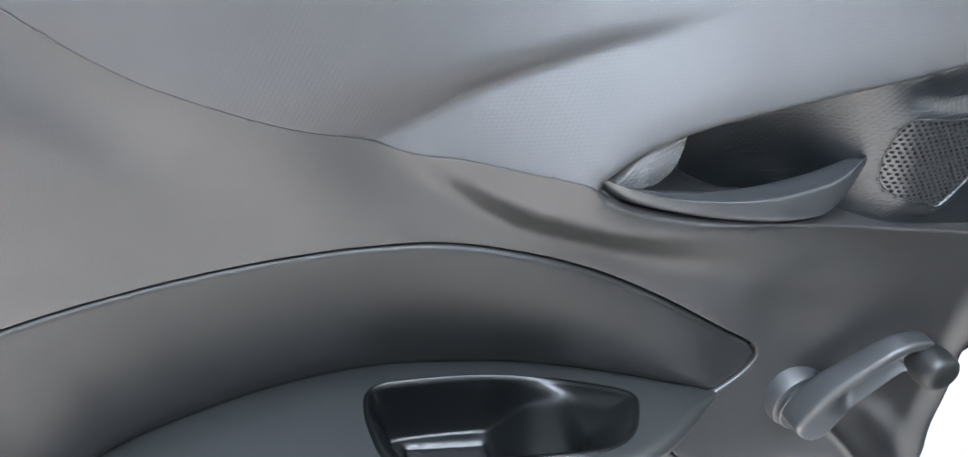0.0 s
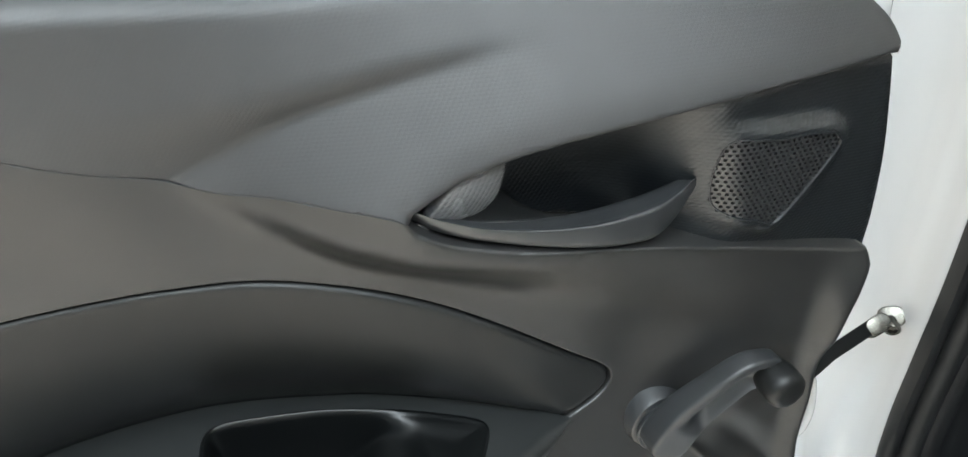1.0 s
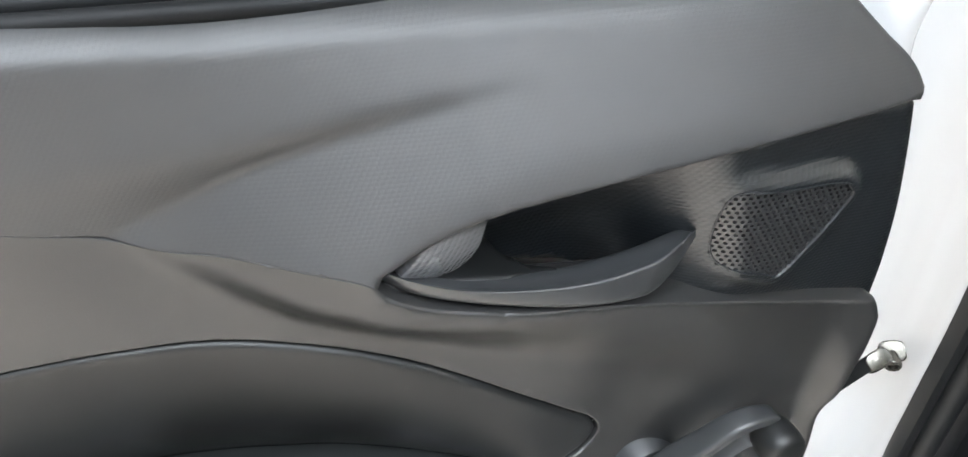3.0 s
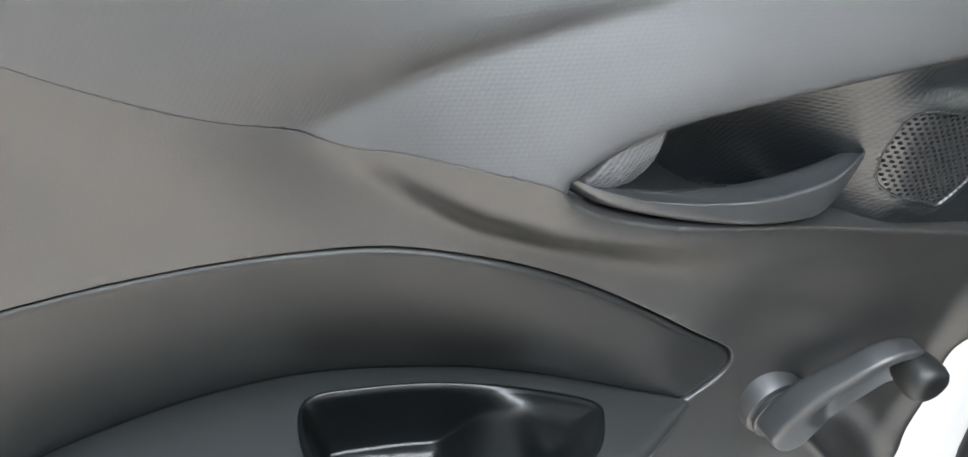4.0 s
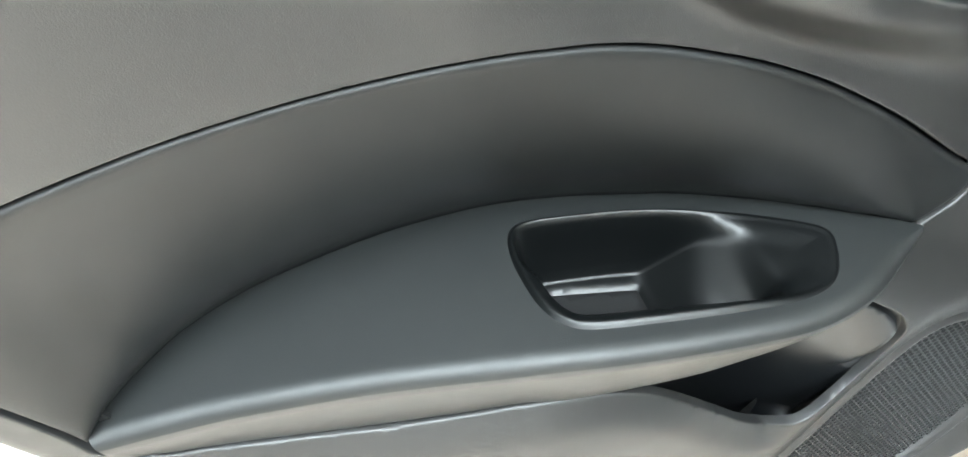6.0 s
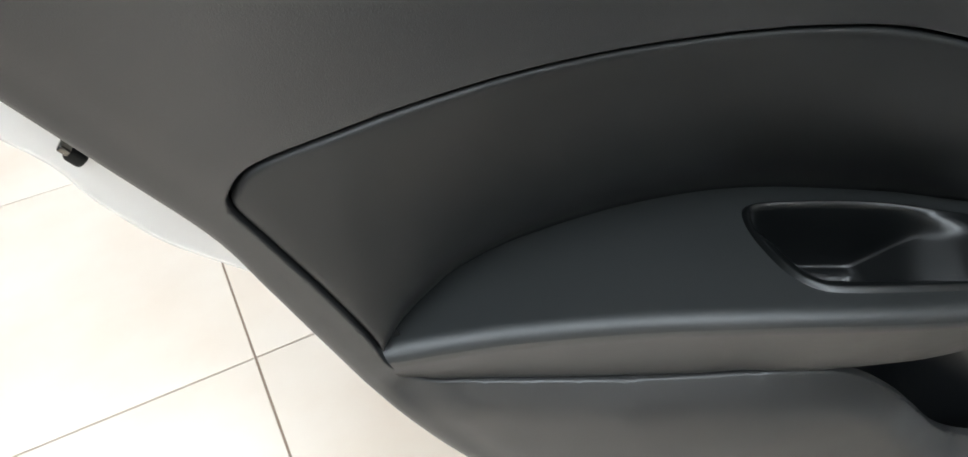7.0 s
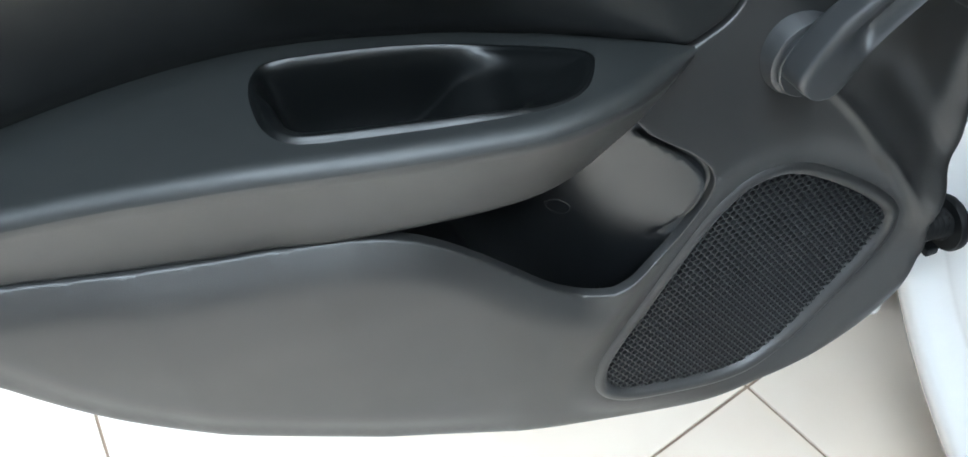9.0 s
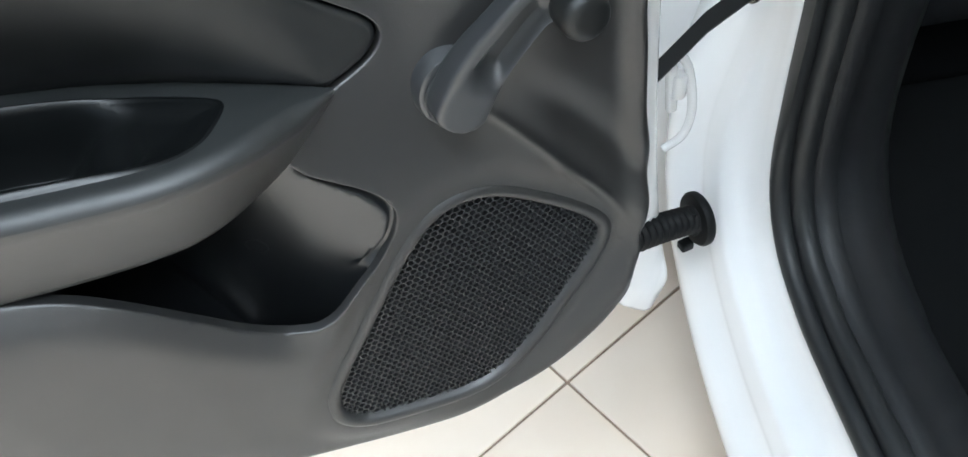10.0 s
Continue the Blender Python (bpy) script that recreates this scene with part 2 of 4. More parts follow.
            for k in (a, b):
                if k not in rim:
                    rim[k] = len(verts)
                    verts.append(tuple(p3[k] + far * np.array(push, float)))
            faces.append((b, a, rim[a], rim[b]))
    me = bpy.data.meshes.new(name)
    me.from_pydata(verts, [], faces)
    me.validate()
    return part_mesh(name, me, mat, parent, label, crisp=False)


def loft(rows, closed_ring=True, caps=True):
    """A bmesh through rows of points, ring by ring."""
    bm = bmesh.new()
    rings = [[bm.verts.new(p) for p in row] for row in rows]
    n = len(rows[0])
    for a, b in zip(rings[:-1], rings[1:]):
        for k in range(n if closed_ring else n - 1):
            bm.faces.new((a[k], a[(k + 1) % n], b[(k + 1) % n], b[k]))
    if caps and closed_ring:
        bm.faces.new(rings[0][::-1])
        bm.faces.new(rings[-1])
    bmesh.ops.recalc_face_normals(bm, faces=bm.faces)
    return bm


def tube(path, radii, sides=14):
    """A round bar along a path of 3D points."""
    path = [Vector(p) for p in path]
    rows, side = [], None
    for k, p in enumerate(path):
        d = (path[min(k + 1, len(path) - 1)] - path[max(k - 1, 0)]).normalized()
        if side is None:
            side = d.orthogonal().normalized()
        side = (side - d * side.dot(d)).normalized()
        up = d.cross(side)
        r = radii[k] if hasattr(radii, "__len__") else radii
        rows.append([p + r * (math.cos(a) * side + math.sin(a) * up) for a in (2 * math.pi * j / sides for j in range(sides))])
    return loft(rows)


def even3(points):
    return [tuple(p) for p in spline(points, 5)]


def bevel_box(sx, sy, sz, r, at=(0, 0, 0), turn=None):
    bm = bmesh.new()
    bmesh.ops.create_cube(bm, size=1.0)
    for v in bm.verts:
        v.co = Vector((v.co.x * sx, v.co.y * sy, v.co.z * sz))
    bmesh.ops.bevel(bm, geom=list(bm.edges), offset=r, segments=3, affect="EDGES", profile=0.5)
    m = Matrix.Translation(at) @ (turn.to_4x4() if turn is not None else Matrix())
    bmesh.ops.transform(bm, matrix=m, verts=bm.verts)
    return bm


def turned(profile, sides=40, at=(0, 0, 0), axis=(0, -1, 0)):
    """A body of revolution: rows of (radius, height along the axis)."""
    q = Vector((0, 0, 1)).rotation_difference(Vector(axis)).to_matrix()
    rows = [[Vector(at) + q @ Vector((r * math.cos(a), r * math.sin(a), h)) for a in (2 * math.pi * j / sides for j in range(sides))] for r, h in profile]
    return loft(rows)


def thing(name, label, category, at=(0, 0, 0), kind="", group=""):
    e = new(name)
    e.location = at
    e.empty_display_size = 0.05
    return tagged(e, label, category, group, kind)


def curve_fn(xs, ys):
    c = spline(list(zip(xs, ys)), 10)
    return lambda x: np.interp(x, c[:, 0], c[:, 1])


# ---- the open car door ----
car = thing("car", "white hatchback with its door open and grey plastic door trim", "car")
door = tagged(new("car_door"), "open white door with grey moulded plastic inner trim")
door.parent = car

SEAM = [(-0.135, 1.045), (-0.115, 1.022), (-0.076, 0.984), (-0.028, 0.952), (0.004, 0.935), (0.033, 0.923), (0.060, 0.909), (0.090, 0.903), (0.120, 0.896), (0.148, 0.889), (0.158, 0.884)]
LEDGE = [(0.158, 0.884), (0.1600, 0.8800), (0.167, 0.8738), (0.179, 0.8655), (0.200, 0.8565), (0.240, 0.8438), (0.280, 0.8335), (0.320, 0.8235), (0.361, 0.8125), (0.440, 0.7925), (0.480, 0.783)]
EDGE = [(0.487, 0.780), (0.489, 0.768), (0.478, 0.748), (0.468, 0.728), (0.462, 0.69), (0.463, 0.645), (0.4675, 0.593), (0.4715, 0.545), (0.469, 0.503), (0.4565, 0.472), (0.448, 0.445), (0.4375, 0.410), (0.408, 0.379), (0.368, 0.356), (0.322, 0.341), (0.265, 0.331), (0.200, 0.338), (0.139, 0.357), (0.083, 0.385), (0.033, 0.412), (-0.014, 0.439), (-0.056, 0.463), (-0.096, 0.487), (-0.131, 0.511), (-0.163, 0.538), (-0.191, 0.571), (-0.222, 0.617), (-0.251, 0.671), (-0.275, 0.729), (-0.294, 0.778), (-0.310, 0.818), (-0.342, 0.868), (-0.40, 0.955), (-0.46, 1.045)]
POD_TOP = [(0.238, 0.676), (0.256, 0.6785), (0.274, 0.6835), (0.286, 0.6885), (0.2937, 0.6955), (0.2947, 0.7025), (0.288, 0.7115), (0.268, 0.7275), (0.224, 0.7655), (0.182, 0.7945), (0.146, 0.8145), (0.113, 0.8283), (0.083, 0.8385), (0.055, 0.8455), (0.028, 0.8500), (0.001, 0.8535), (-0.05, 0.8575), (-0.101, 0.862), (-0.155, 0.8655), (-0.205, 0.8652), (-0.242, 0.8622), (-0.269, 0.8588), (-0.282, 0.855), (-0.290, 0.847), (-0.2933, 0.837), (-0.284, 0.815), (-0.265, 0.773), (-0.249, 0.734), (-0.241, 0.708), (-0.231, 0.691)]
POD_LOW = [(-0.231, 0.686), (-0.214, 0.677), (-0.181, 0.6675), (-0.118, 0.656), (-0.051, 0.6455), (-0.016, 0.6415)]
BIN_LEFT = [(-0.016, 0.6415), (0.022, 0.635), (0.048, 0.627), (0.073, 0.614), (0.100, 0.591), (0.125, 0.562), (0.147, 0.535), (0.168, 0.517), (0.189, 0.511)]
BIN_RIGHT = [(0.189, 0.511), (0.206, 0.5155), (0.224, 0.527), (0.244, 0.540), (0.260, 0.557), (0.268, 0.576), (0.266, 0.589), (0.255, 0.604), (0.239, 0.618), (0.223, 0.632)]
SPEAKER = [(0.172, 0.404), (0.175, 0.429), (0.190, 0.452), (0.213, 0.479), (0.243, 0.515), (0.269, 0.543), (0.295, 0.562), (0.320, 0.567), (0.345, 0.561), (0.370, 0.546), (0.402, 0.521), (0.425, 0.497), (0.432, 0.478), (0.422, 0.457), (0.391, 0.425), (0.352, 0.388), (0.317, 0.366), (0.281, 0.361), (0.229, 0.371), (0.189, 0.384)]
TWEETER = [(0.3615, 0.8895), (0.395, 0.889), (0.432, 0.886), (0.4435, 0.881), (0.4455, 0.866), (0.409, 0.820), (0.390, 0.823), (0.3575, 0.8405)]

seam, ledge, edge = spline(SEAM), spline(LEDGE), spline(EDGE)
front, bottom = edge[:73], edge[72:]
pod_top, pod_low, bin_left, bin_right = spline(POD_TOP), spline(POD_LOW), spline(BIN_LEFT), spline(BIN_RIGHT)
speaker = even(spline(SPEAKER, 8, True), 0.004, True)
tweeter = even(spline(TWEETER, 8, True), 0.004, True)
CREASE_X, CREASE_Z = [0.03, 0.06, 0.08, 0.105, 0.122, 0.14, 0.158, 0.179, 0.214, 0.27, 0.34, 0.49], [0.935, 0.902, 0.886, 0.867, 0.8565, 0.8495, 0.842, 0.834, 0.822, 0.807, 0.785, 0.72]
fold = spline([(0.345, 0.634), (0.3655, 0.609), (0.392, 0.573), (0.420, 0.534), (0.4375, 0.505), (0.446, 0.487), (0.450, 0.470), (0.449, 0.443), (0.436, 0.414), (0.405, 0.388)], 4)


seam_z = curve_fn([p[0] for p in SEAM], [p[1] for p in SEAM])
EASE_X, EASE_Y = np.linspace(-0.13, 0.158, 60), np.zeros(60)


def main_depth(x, z):
    """Depth of the lower trim, towards the outside of the door; below the seam it eases towards the upper trim."""
    return main_form(x, z) + np.interp(x, EASE_X, EASE_Y) * sm(0.20, 0.155, x) * sm(0.075, 0.0, seam_z(np.clip(x, -0.135, 0.158)) - z)


def main_form(x, z):
    top = 0.030 - 0.019 * sm(0.05, 0.25, x) - 0.050 * sm(-0.02, -0.33, x)
    foot = np.interp(x, [-0.30, -0.2, -0.1, 0.0, 0.1, 0.25, 0.40, 0.50], [-0.026, -0.022, -0.038, -0.045, -0.044, -0.034, -0.024, -0.020])
    high = 0.86 - 0.06 * sm(0.1, 0.3, x)
    low = sm(0, 1, (high - z) / 0.29)
    y = top * (1 - low) + foot * low
    crease = np.interp(x, CREASE_X, CREASE_Z)
    width = np.interp(x, [0.05, 0.12, 0.2, 0.28, 0.49], [0.011, 0.0155, 0.021, 0.036, 0.07])
    lift = 0.0285 * sm(0.03, 0.175, x) + 0.0115 * sm(0.28, 0.49, x)
    swell = sm(-1, 1, (z - crease) / width)
    y = y - lift * swell - 0.012 * sm(0.17, 0.30, x) * sm(0.72, 0.79, z) * (1 - swell)
    late = sm(0.715, 0.565, z)
    brim = 0.009 + 0.008 * sm(0.560, 0.645, z)
    y = y - (0.028 * (1 - late) * sm(0.300, 0.415, x) + 0.008 * late * sm(0.33, 0.40, x) + brim * sm(0.444, 0.467, x)) * sm(0.80, 0.70, z) * sm(0.40, 0.50, z)
    flare = sm(0.12, 0.34, x) * sm(0.53, 0.45, z)
    y = y * (1 - flare) - 0.056 * flare
    p = np.stack([x, z], 1)
    far = dist(p, fold)
    right = inside(p, np.vstack([fold, [(0.6, 0.30), (0.6, 0.66), (0.35, 0.66)]]))
    out = np.where(right, far, 0)
    y = y + (0.002 * sm(0.0, 0.012, out) + 0.005 * np.exp(-((out - 0.033) / 0.012) ** 2)) * sm(0.66, 0.60, z) * sm(0.47, 0.52, z)
    plane = -0.0936 + 0.0112 * x + 0.12 * z
    near = np.where(inside(p, speaker), 0, dist(p, speaker, True))
    fade = sm(0.64, 0.60, z) * sm(0.40, 0.46, z)
    ridge = (np.exp(-(far / 0.003) ** 2) * 0.0036 + np.where(right, 0, np.exp(-((far - np.interp(z, [0.465, 0.497, 0.545, 0.59], [0.0098, 0.0080, 0.0050, 0.0025])) / 0.0025) ** 2)) * 0.0030 * sm(0.59, 0.54, z)) * fade
    y = y - ridge
    lip = np.vstack([pod_low, bin_left[1:]])
    y = y + 0.009 * sm(0.030, -0.004, dist(p, lip)) ** 1.3 * sm(0.20, 0.16, x)
    y = y + 0.0035 * sm(0.036, 0.014, dist(p, bottom)) * sm(0.14, 0.02, x)
    k = sm(0.029, 0.004, near)
    return y * (1 - k) + plane * k


def main_place(x, z):
    return x, main_depth(x, z), z


seam_line = even(seam[8:], 0.0035)
outer = np.vstack([seam[:8:3], seam_line[:-1], even(np.vstack([ledge, edge]), 0.006)[:-1]])
pod_line = even(pod_top, 0.004)
hole = np.vstack([pod_line[:-1], even(np.vstack([pod_low[:-1], bin_left[:-1], bin_right, [(0.214, 0.646), (0.224, 0.664), (0.238, 0.676)]]), 0.005)[:-1]])

# upper trim, with a sculpted hollow that fades towards the hinge
UPPER_LOW = [(0.160, 0.886), (0.170, 0.890), (0.183, 0.8955), (0.199, 0.901), (0.222, 0.907), (0.250, 0.911), (0.283, 0.914), (0.320, 0.917), (0.400, 0.924), (0.468, 0.9287)]
UPPER_CAP = [(0.4775, 0.9300), (0.4785, 0.936), (0.4710, 0.950), (0.458, 0.963), (0.446, 0.976), (0.434, 0.990)]
UPPER_TOP = [(0.425, 0.997), (0.30, 1.003), (0.112, 1.0105), (0.056, 1.017), (0.0, 1.024), (-0.06, 1.031), (-0.125, 1.038)]
upper_low, upper_cap, upper_top = spline(UPPER_LOW), spline(UPPER_CAP), spline(UPPER_TOP)
upper = np.vstack([seam_line[:-1], even(np.vstack([seam_line[-1:], upper_low, upper_cap, upper_top]), 0.005)])


hollow_over = curve_fn([-0.2, -0.04, 0.01, 0.08, 0.133, 0.175, 0.218, 0.26, 0.5], [0.960, 0.960, 0.9600, 0.957, 0.9585, 0.9615, 0.9645, 0.965, 0.95])
hollow_under = curve_fn([-0.2, 0.0, 0.025, 0.0435, 0.0732, 0.1038, 0.1425, 0.177, 0.2112, 0.26, 0.5], [0.84, 0.905, 0.914, 0.921, 0.9292, 0.9394, 0.949, 0.9555, 0.960, 0.962, 0.95])


upper_low_z = curve_fn([p[0] for p in UPPER_LOW], [p[1] for p in UPPER_LOW])


def upper_lean(x, z):
    """How far the belt trim leans back with height: a hollow runs into it from the rear, and a fuller body swells below that."""
    top, over, under = belt(x), hollow_over(x), hollow_under(x)
    fade = 1 - sm(0.17, 0.26, x)
    lean = 0.08 + 0.50 * sm(-0.04, 0.26, x)
    high = lean + 1.3 * sm(top - 0.017, top + 0.001, z)
    hollow = -0.58 * sm(-0.02, 0.15, x) * fade + lean * (1 - fade)
    s = np.maximum(sm(over - 0.012, over + 0.008, z), sm(top - 0.02, top, z))
    body = 0.40 + 0.20 * sm(0.05, 0.13, x) - 0.14 * sm(0.020, 0.012, z - upper_low_z(x)) * sm(0.14, 0.20, x)
    c = sm(-0.0025, 0.0025, under - z)
    return c * body + (1 - c) * (hollow * (1 - s) + high * s)


def belt(x):
    return np.interp(x, [-0.12, 0.0, 0.11, 0.43], [1.038, 1.024, 1.0105, 0.997])


def run_back(x, z0, z1, n=48):
    """How far it runs back from one height to another."""
    return sum(upper_lean(x, z0 + (z1 - z0) * (k + 0.5) / n) for k in range(n)) * (z1 - z0) / n


def upper_foot(x):
    """Height and depth at which it meets the lower trim along the seam and the bezel past that."""
    zs = seam_z(np.clip(x, -0.135, 0.158))
    z = np.where(x < 0.159, zs, upper_low_z(np.clip(x, 0.160, 0.468)))
    y = np.where(x < 0.159, main_depth(np.clip(x, -0.135, 0.158), zs), np.interp(x, [0.159, 0.17, 0.18, 0.20, 0.22, 0.25, 0.30, 0.47], [-0.0005, -0.0017, -0.0036, -0.008, -0.0125, -0.0153, -0.0179, -0.0270]))
    return z, y


belt_x = np.linspace(-0.10, 0.46, 60)
belt_foot = upper_foot(belt_x)
belt_y = np.polyfit(belt_x, belt_foot[1] + run_back(belt_x, belt_foot[0], belt(belt_x)), 4)
ease_foot = upper_foot(EASE_X)
ease = np.clip(np.polyval(belt_y, EASE_X) - run_back(EASE_X, ease_foot[0], belt(EASE_X)) - ease_foot[1], -0.012, 0.012)
blur = np.exp(-(np.arange(-9, 10) / 4.0) ** 2)
EASE_Y[:] = np.convolve(np.pad(ease, 9, "edge"), blur / blur.sum(), "valid")


def upper_place(x, z):
    """It hangs from the even belt line."""
    return x, np.polyval(belt_y, x) - run_back(x, z, belt(x)), z


sheet("lower_trim", grown(outer, -0.0002), [grown(hole, 0.0019), speaker], main_place, TRIM, door, 0.0065, [(seam, 0.0008), (ledge, 0.0028), (front, 0.009), (bottom, 0.011)], 0.0015, 0.045, "warm grey fine-grained moulded plastic door trim", 0.007, dense=[(fold, 0.010, 0.0016)])
streak = np.stack([np.linspace(0.02, 0.24, 24), 0.5 * (hollow_over(np.linspace(0.02, 0.24, 24)) + hollow_under(np.linspace(0.02, 0.24, 24)))], 1)
sheet("upper_trim", grown(upper, -0.0002), [], upper_place, TRIM_TOP, door, 0.006, [(seam, 0.0008), (upper_low, 0.0040), (upper_low[:26], 0.0075), (upper_low[:32], 0.0067), (upper_low[:38], 0.0059), (upper_low[:44], 0.0050), (upper_cap, 0.005), (upper_top, 0.004)], 0.003, 0.03, "grey upper door trim with pressed lattice grain", dense=[(streak, 0.021, 0.003), (upper_top - np.array([0, 0.012]), 0.009, 0.003)])

# handle cup and tweeter bezel
bezel_loop = even(np.vstack([spline([(0.160, 0.872), (0.165, 0.900), (0.2, 0.912), (0.283, 0.922), (0.472, 0.934)], 6), spline([(0.4755, 0.927), (0.4835, 0.889), (0.491, 0.844), (0.494, 0.799), (0.493, 0.77)], 6), [(0.40, 0.785), (0.30, 0.815), (0.2, 0.845)]]), 0.005, True)


def bezel_place(x, z):
    p = np.stack([x, z], 1)
    y = 0.050 - 0.064 * sm(0.276, 0.376, x + 0.15 * (z - 0.86))
    y = y - 0.004 * sm(0.44, 0.49, x)
    d = np.where(inside(p, tweeter), 0, dist(p, tweeter, True))
    above = z - upper_low_z(x)
    k = sm(0.0085, 0.0015, d) * sm(0.345, 0.385, x)
    y = y - (0.0072 + 0.03 * (x - 0.40)) * k
    return x, y + 0.010 * sm(-0.004, 0.004, above), z


sheet("handle_bezel", bezel_loop, [grown(tweeter, -0.0028)], bezel_place, BEZEL, door, 0.005, [], 0.0012, 0.004, "black bezel with pressed lattice grain")


def hex_grille(name, loop, pitch, inset, depth_at, wall, mat, parent, squash=0.8, open_part=0.68):
    """A pierced grille: hexagonal holes in rows over a loop."""
    lo, hi = loop.min(0), loop.max(0)
    verts, faces = [], []
    rows = int((hi[1] - lo[1]) / (pitch * squash * 0.75 * 1.1547)) + 2
    cols = int((hi[0] - lo[0]) / pitch) + 2
    centres = []
    for r in range(rows):
        for c in range(cols):
            centres.append((lo[0] + (c + 0.5 * (r % 2)) * pitch, lo[1] + r * pitch * squash * 0.866))
    centres = np.array(centres)
    centres = centres[inside(centres, loop)]
    centres = centres[dist(centres, loop, True) > inset]
    for cx, cz in centres:
        first = len(verts)
        for scale, push in ((0.5774, 0.0), (0.5774 * open_part, 0.0), (0.5774 * open_part * 0.86, wall)):
            for k in range(6):
                a = math.radians(60 * k + 30)
                px, pz = cx + pitch * scale * math.cos(a), cz + pitch * squash * scale * math.sin(a)
                verts.append((px, push, pz))
        for k in range(6):
            j = (k + 1) % 6
            faces.append((first + k, first + j, first + 6 + j, first + 6 + k))
            faces.append((first + 6 + k, first + 6 + j, first + 12 + j, first + 12 + k))
    v = np.array(verts)
    v[:, 1] += depth_at(v[:, 0], v[:, 2])
    me = bpy.data.meshes.new(name)
    me.from_pydata([tuple(q) for q in v], [], faces)
    return part_mesh(name, me, mat, parent, smooth=False)


def ring_bead(name, loop, width, height, depth_at, mat, parent, label="", inner_drop=0.004):
    """A moulded bead that follows a loop; it lies inside the loop."""
    rows = []
    for f, h in ((0.0, 0.003), (0.0, -0.4 * height), (0.18, -0.85 * height), (0.42, -height), (0.66, -0.8 * height), (0.85, -0.2 * height), (1.0, inner_drop)):
        q = grown(loop, -width * f)
        y = depth_at(loop[:, 0], loop[:, 1]) + h
        rows.append([(a, b, c) for (a, c), b in zip(q, y)])
    bm = bmesh.new()
    rings = [[bm.verts.new(p) for p in row] for row in rows]
    for a, b in zip(rings[:-1], rings[1:]):
        for k in range(len(a)):
            j = (k + 1) % len(a)
            bm.faces.new((a[k], a[j], b[j], b[k]))
    bmesh.ops.recalc_face_normals(bm, faces=bm.faces)
    return part(name, bm, mat, parent, label)


def flat_fill(name, loop, depth, mat, parent):
    bm = bmesh.new()
    f = bm.faces.new([bm.verts.new((a, depth, b)) for a, b in loop])
    bmesh.ops.triangulate(bm, faces=[f])
    return part(name, bm, mat, parent, smooth=False)


tw_depth = lambda x, z: bezel_place(x, z)[1] + 0.0008
tweeter_part = hex_grille("tweeter_grille", tweeter, 0.0041, 0.0006, tw_depth, 0.0085, TW_GRILLE, car, squash=0.92, open_part=0.57)
ring_bead("tweeter_rim", grown(tweeter, -0.0022), 0.0016, 0.0006, lambda x, z: bezel_place(x, z)[1], BEZEL, tweeter_part)
sheet("tweeter_backing", grown(tweeter, 0.001), [], lambda x, z: (x, tw_depth(x, z) + 0.0088, z), DARK, tweeter_part, 0.006, [], 0, 0.002)

speaker_plane = lambda x, z: -0.0916 + 0.0112 * x + 0.12 * z
speaker_part = hex_grille("speaker_grille", speaker, 0.0058, 0.0060, lambda x, z: speaker_plane(x, z), 0.005, GRILLE, car, squash=0.86, open_part=0.80)
ring_bead("speaker_rim", grown(speaker, 0.0026), 0.0125, 0.0045, lambda x, z: speaker_plane(x, z) - 0.0005, TRIM, speaker_part, "moulded bead round the speaker grille")
flat_fill("speaker_backing", grown(speaker, 0.003), 0.012, DARK, speaker_part)

# ---- armrest pod ----
ARM_X = [-0.262, -0.2455, -0.228, -0.211, -0.193, -0.156, -0.117, -0.078, -0.037, 0.004, 0.044, 0.083, 0.122, 0.161, 0.1985, 0.2385, 0.2595]
ARM_BACK = [0.004, 0.004, 0.022, 0.035, 0.048, 0.063, 0.072, 0.078, 0.080, 0.079, 0.074, 0.066, 0.056, 0.0405, 0.022, 0.003, -0.0095]
LIP_X = [-0.262, -0.2455, -0.20, -0.162, -0.095, -0.029, 0.039, 0.111, 0.157, 0.1975, 0.2335, 0.2595]
LIP_Y = [-0.013, -0.013, -0.0150, -0.0185, -0.0285, -0.042, -0.0535, -0.0600, -0.0600, -0.049, -0.028, -0.011]
LOW_X = [-0.262, -0.231, -0.214, -0.181, -0.118, -0.051, -0.016, 0.020, 0.093, 0.131, 0.154, 0.177, 0.2025, 0.2185, 0.238, 0.2595]
LOW_Z = [0.688, 0.683, 0.674, 0.6645, 0.653, 0.6425, 0.639, 0.6335, 0.6255, 0.6215, 0.6225, 0.6275, 0.636, 0.645, 0.661, 0.677]
LOW_Y = [-0.0075, -0.0075, -0.0060, -0.0062, -0.0126, -0.0190, -0.0226, -0.0285, -0.0325, -0.031, -0.030, -0.0265, -0.0200, -0.0185, -0.0165, -0.011]


arm_back, arm_lip, low_z, low_y = curve_fn(ARM_X, ARM_BACK), curve_fn(LIP_X, LIP_Y), curve_fn(LOW_X, LOW_Z), curve_fn(LOW_X, LOW_Y)
arm_z = curve_fn([-0.262, -0.1, 0.0, 0.1, 0.147, 0.1965, 0.2595], [0.713, 0.713, 0.711, 0.7005, 0.695, 0.690, 0.6795])


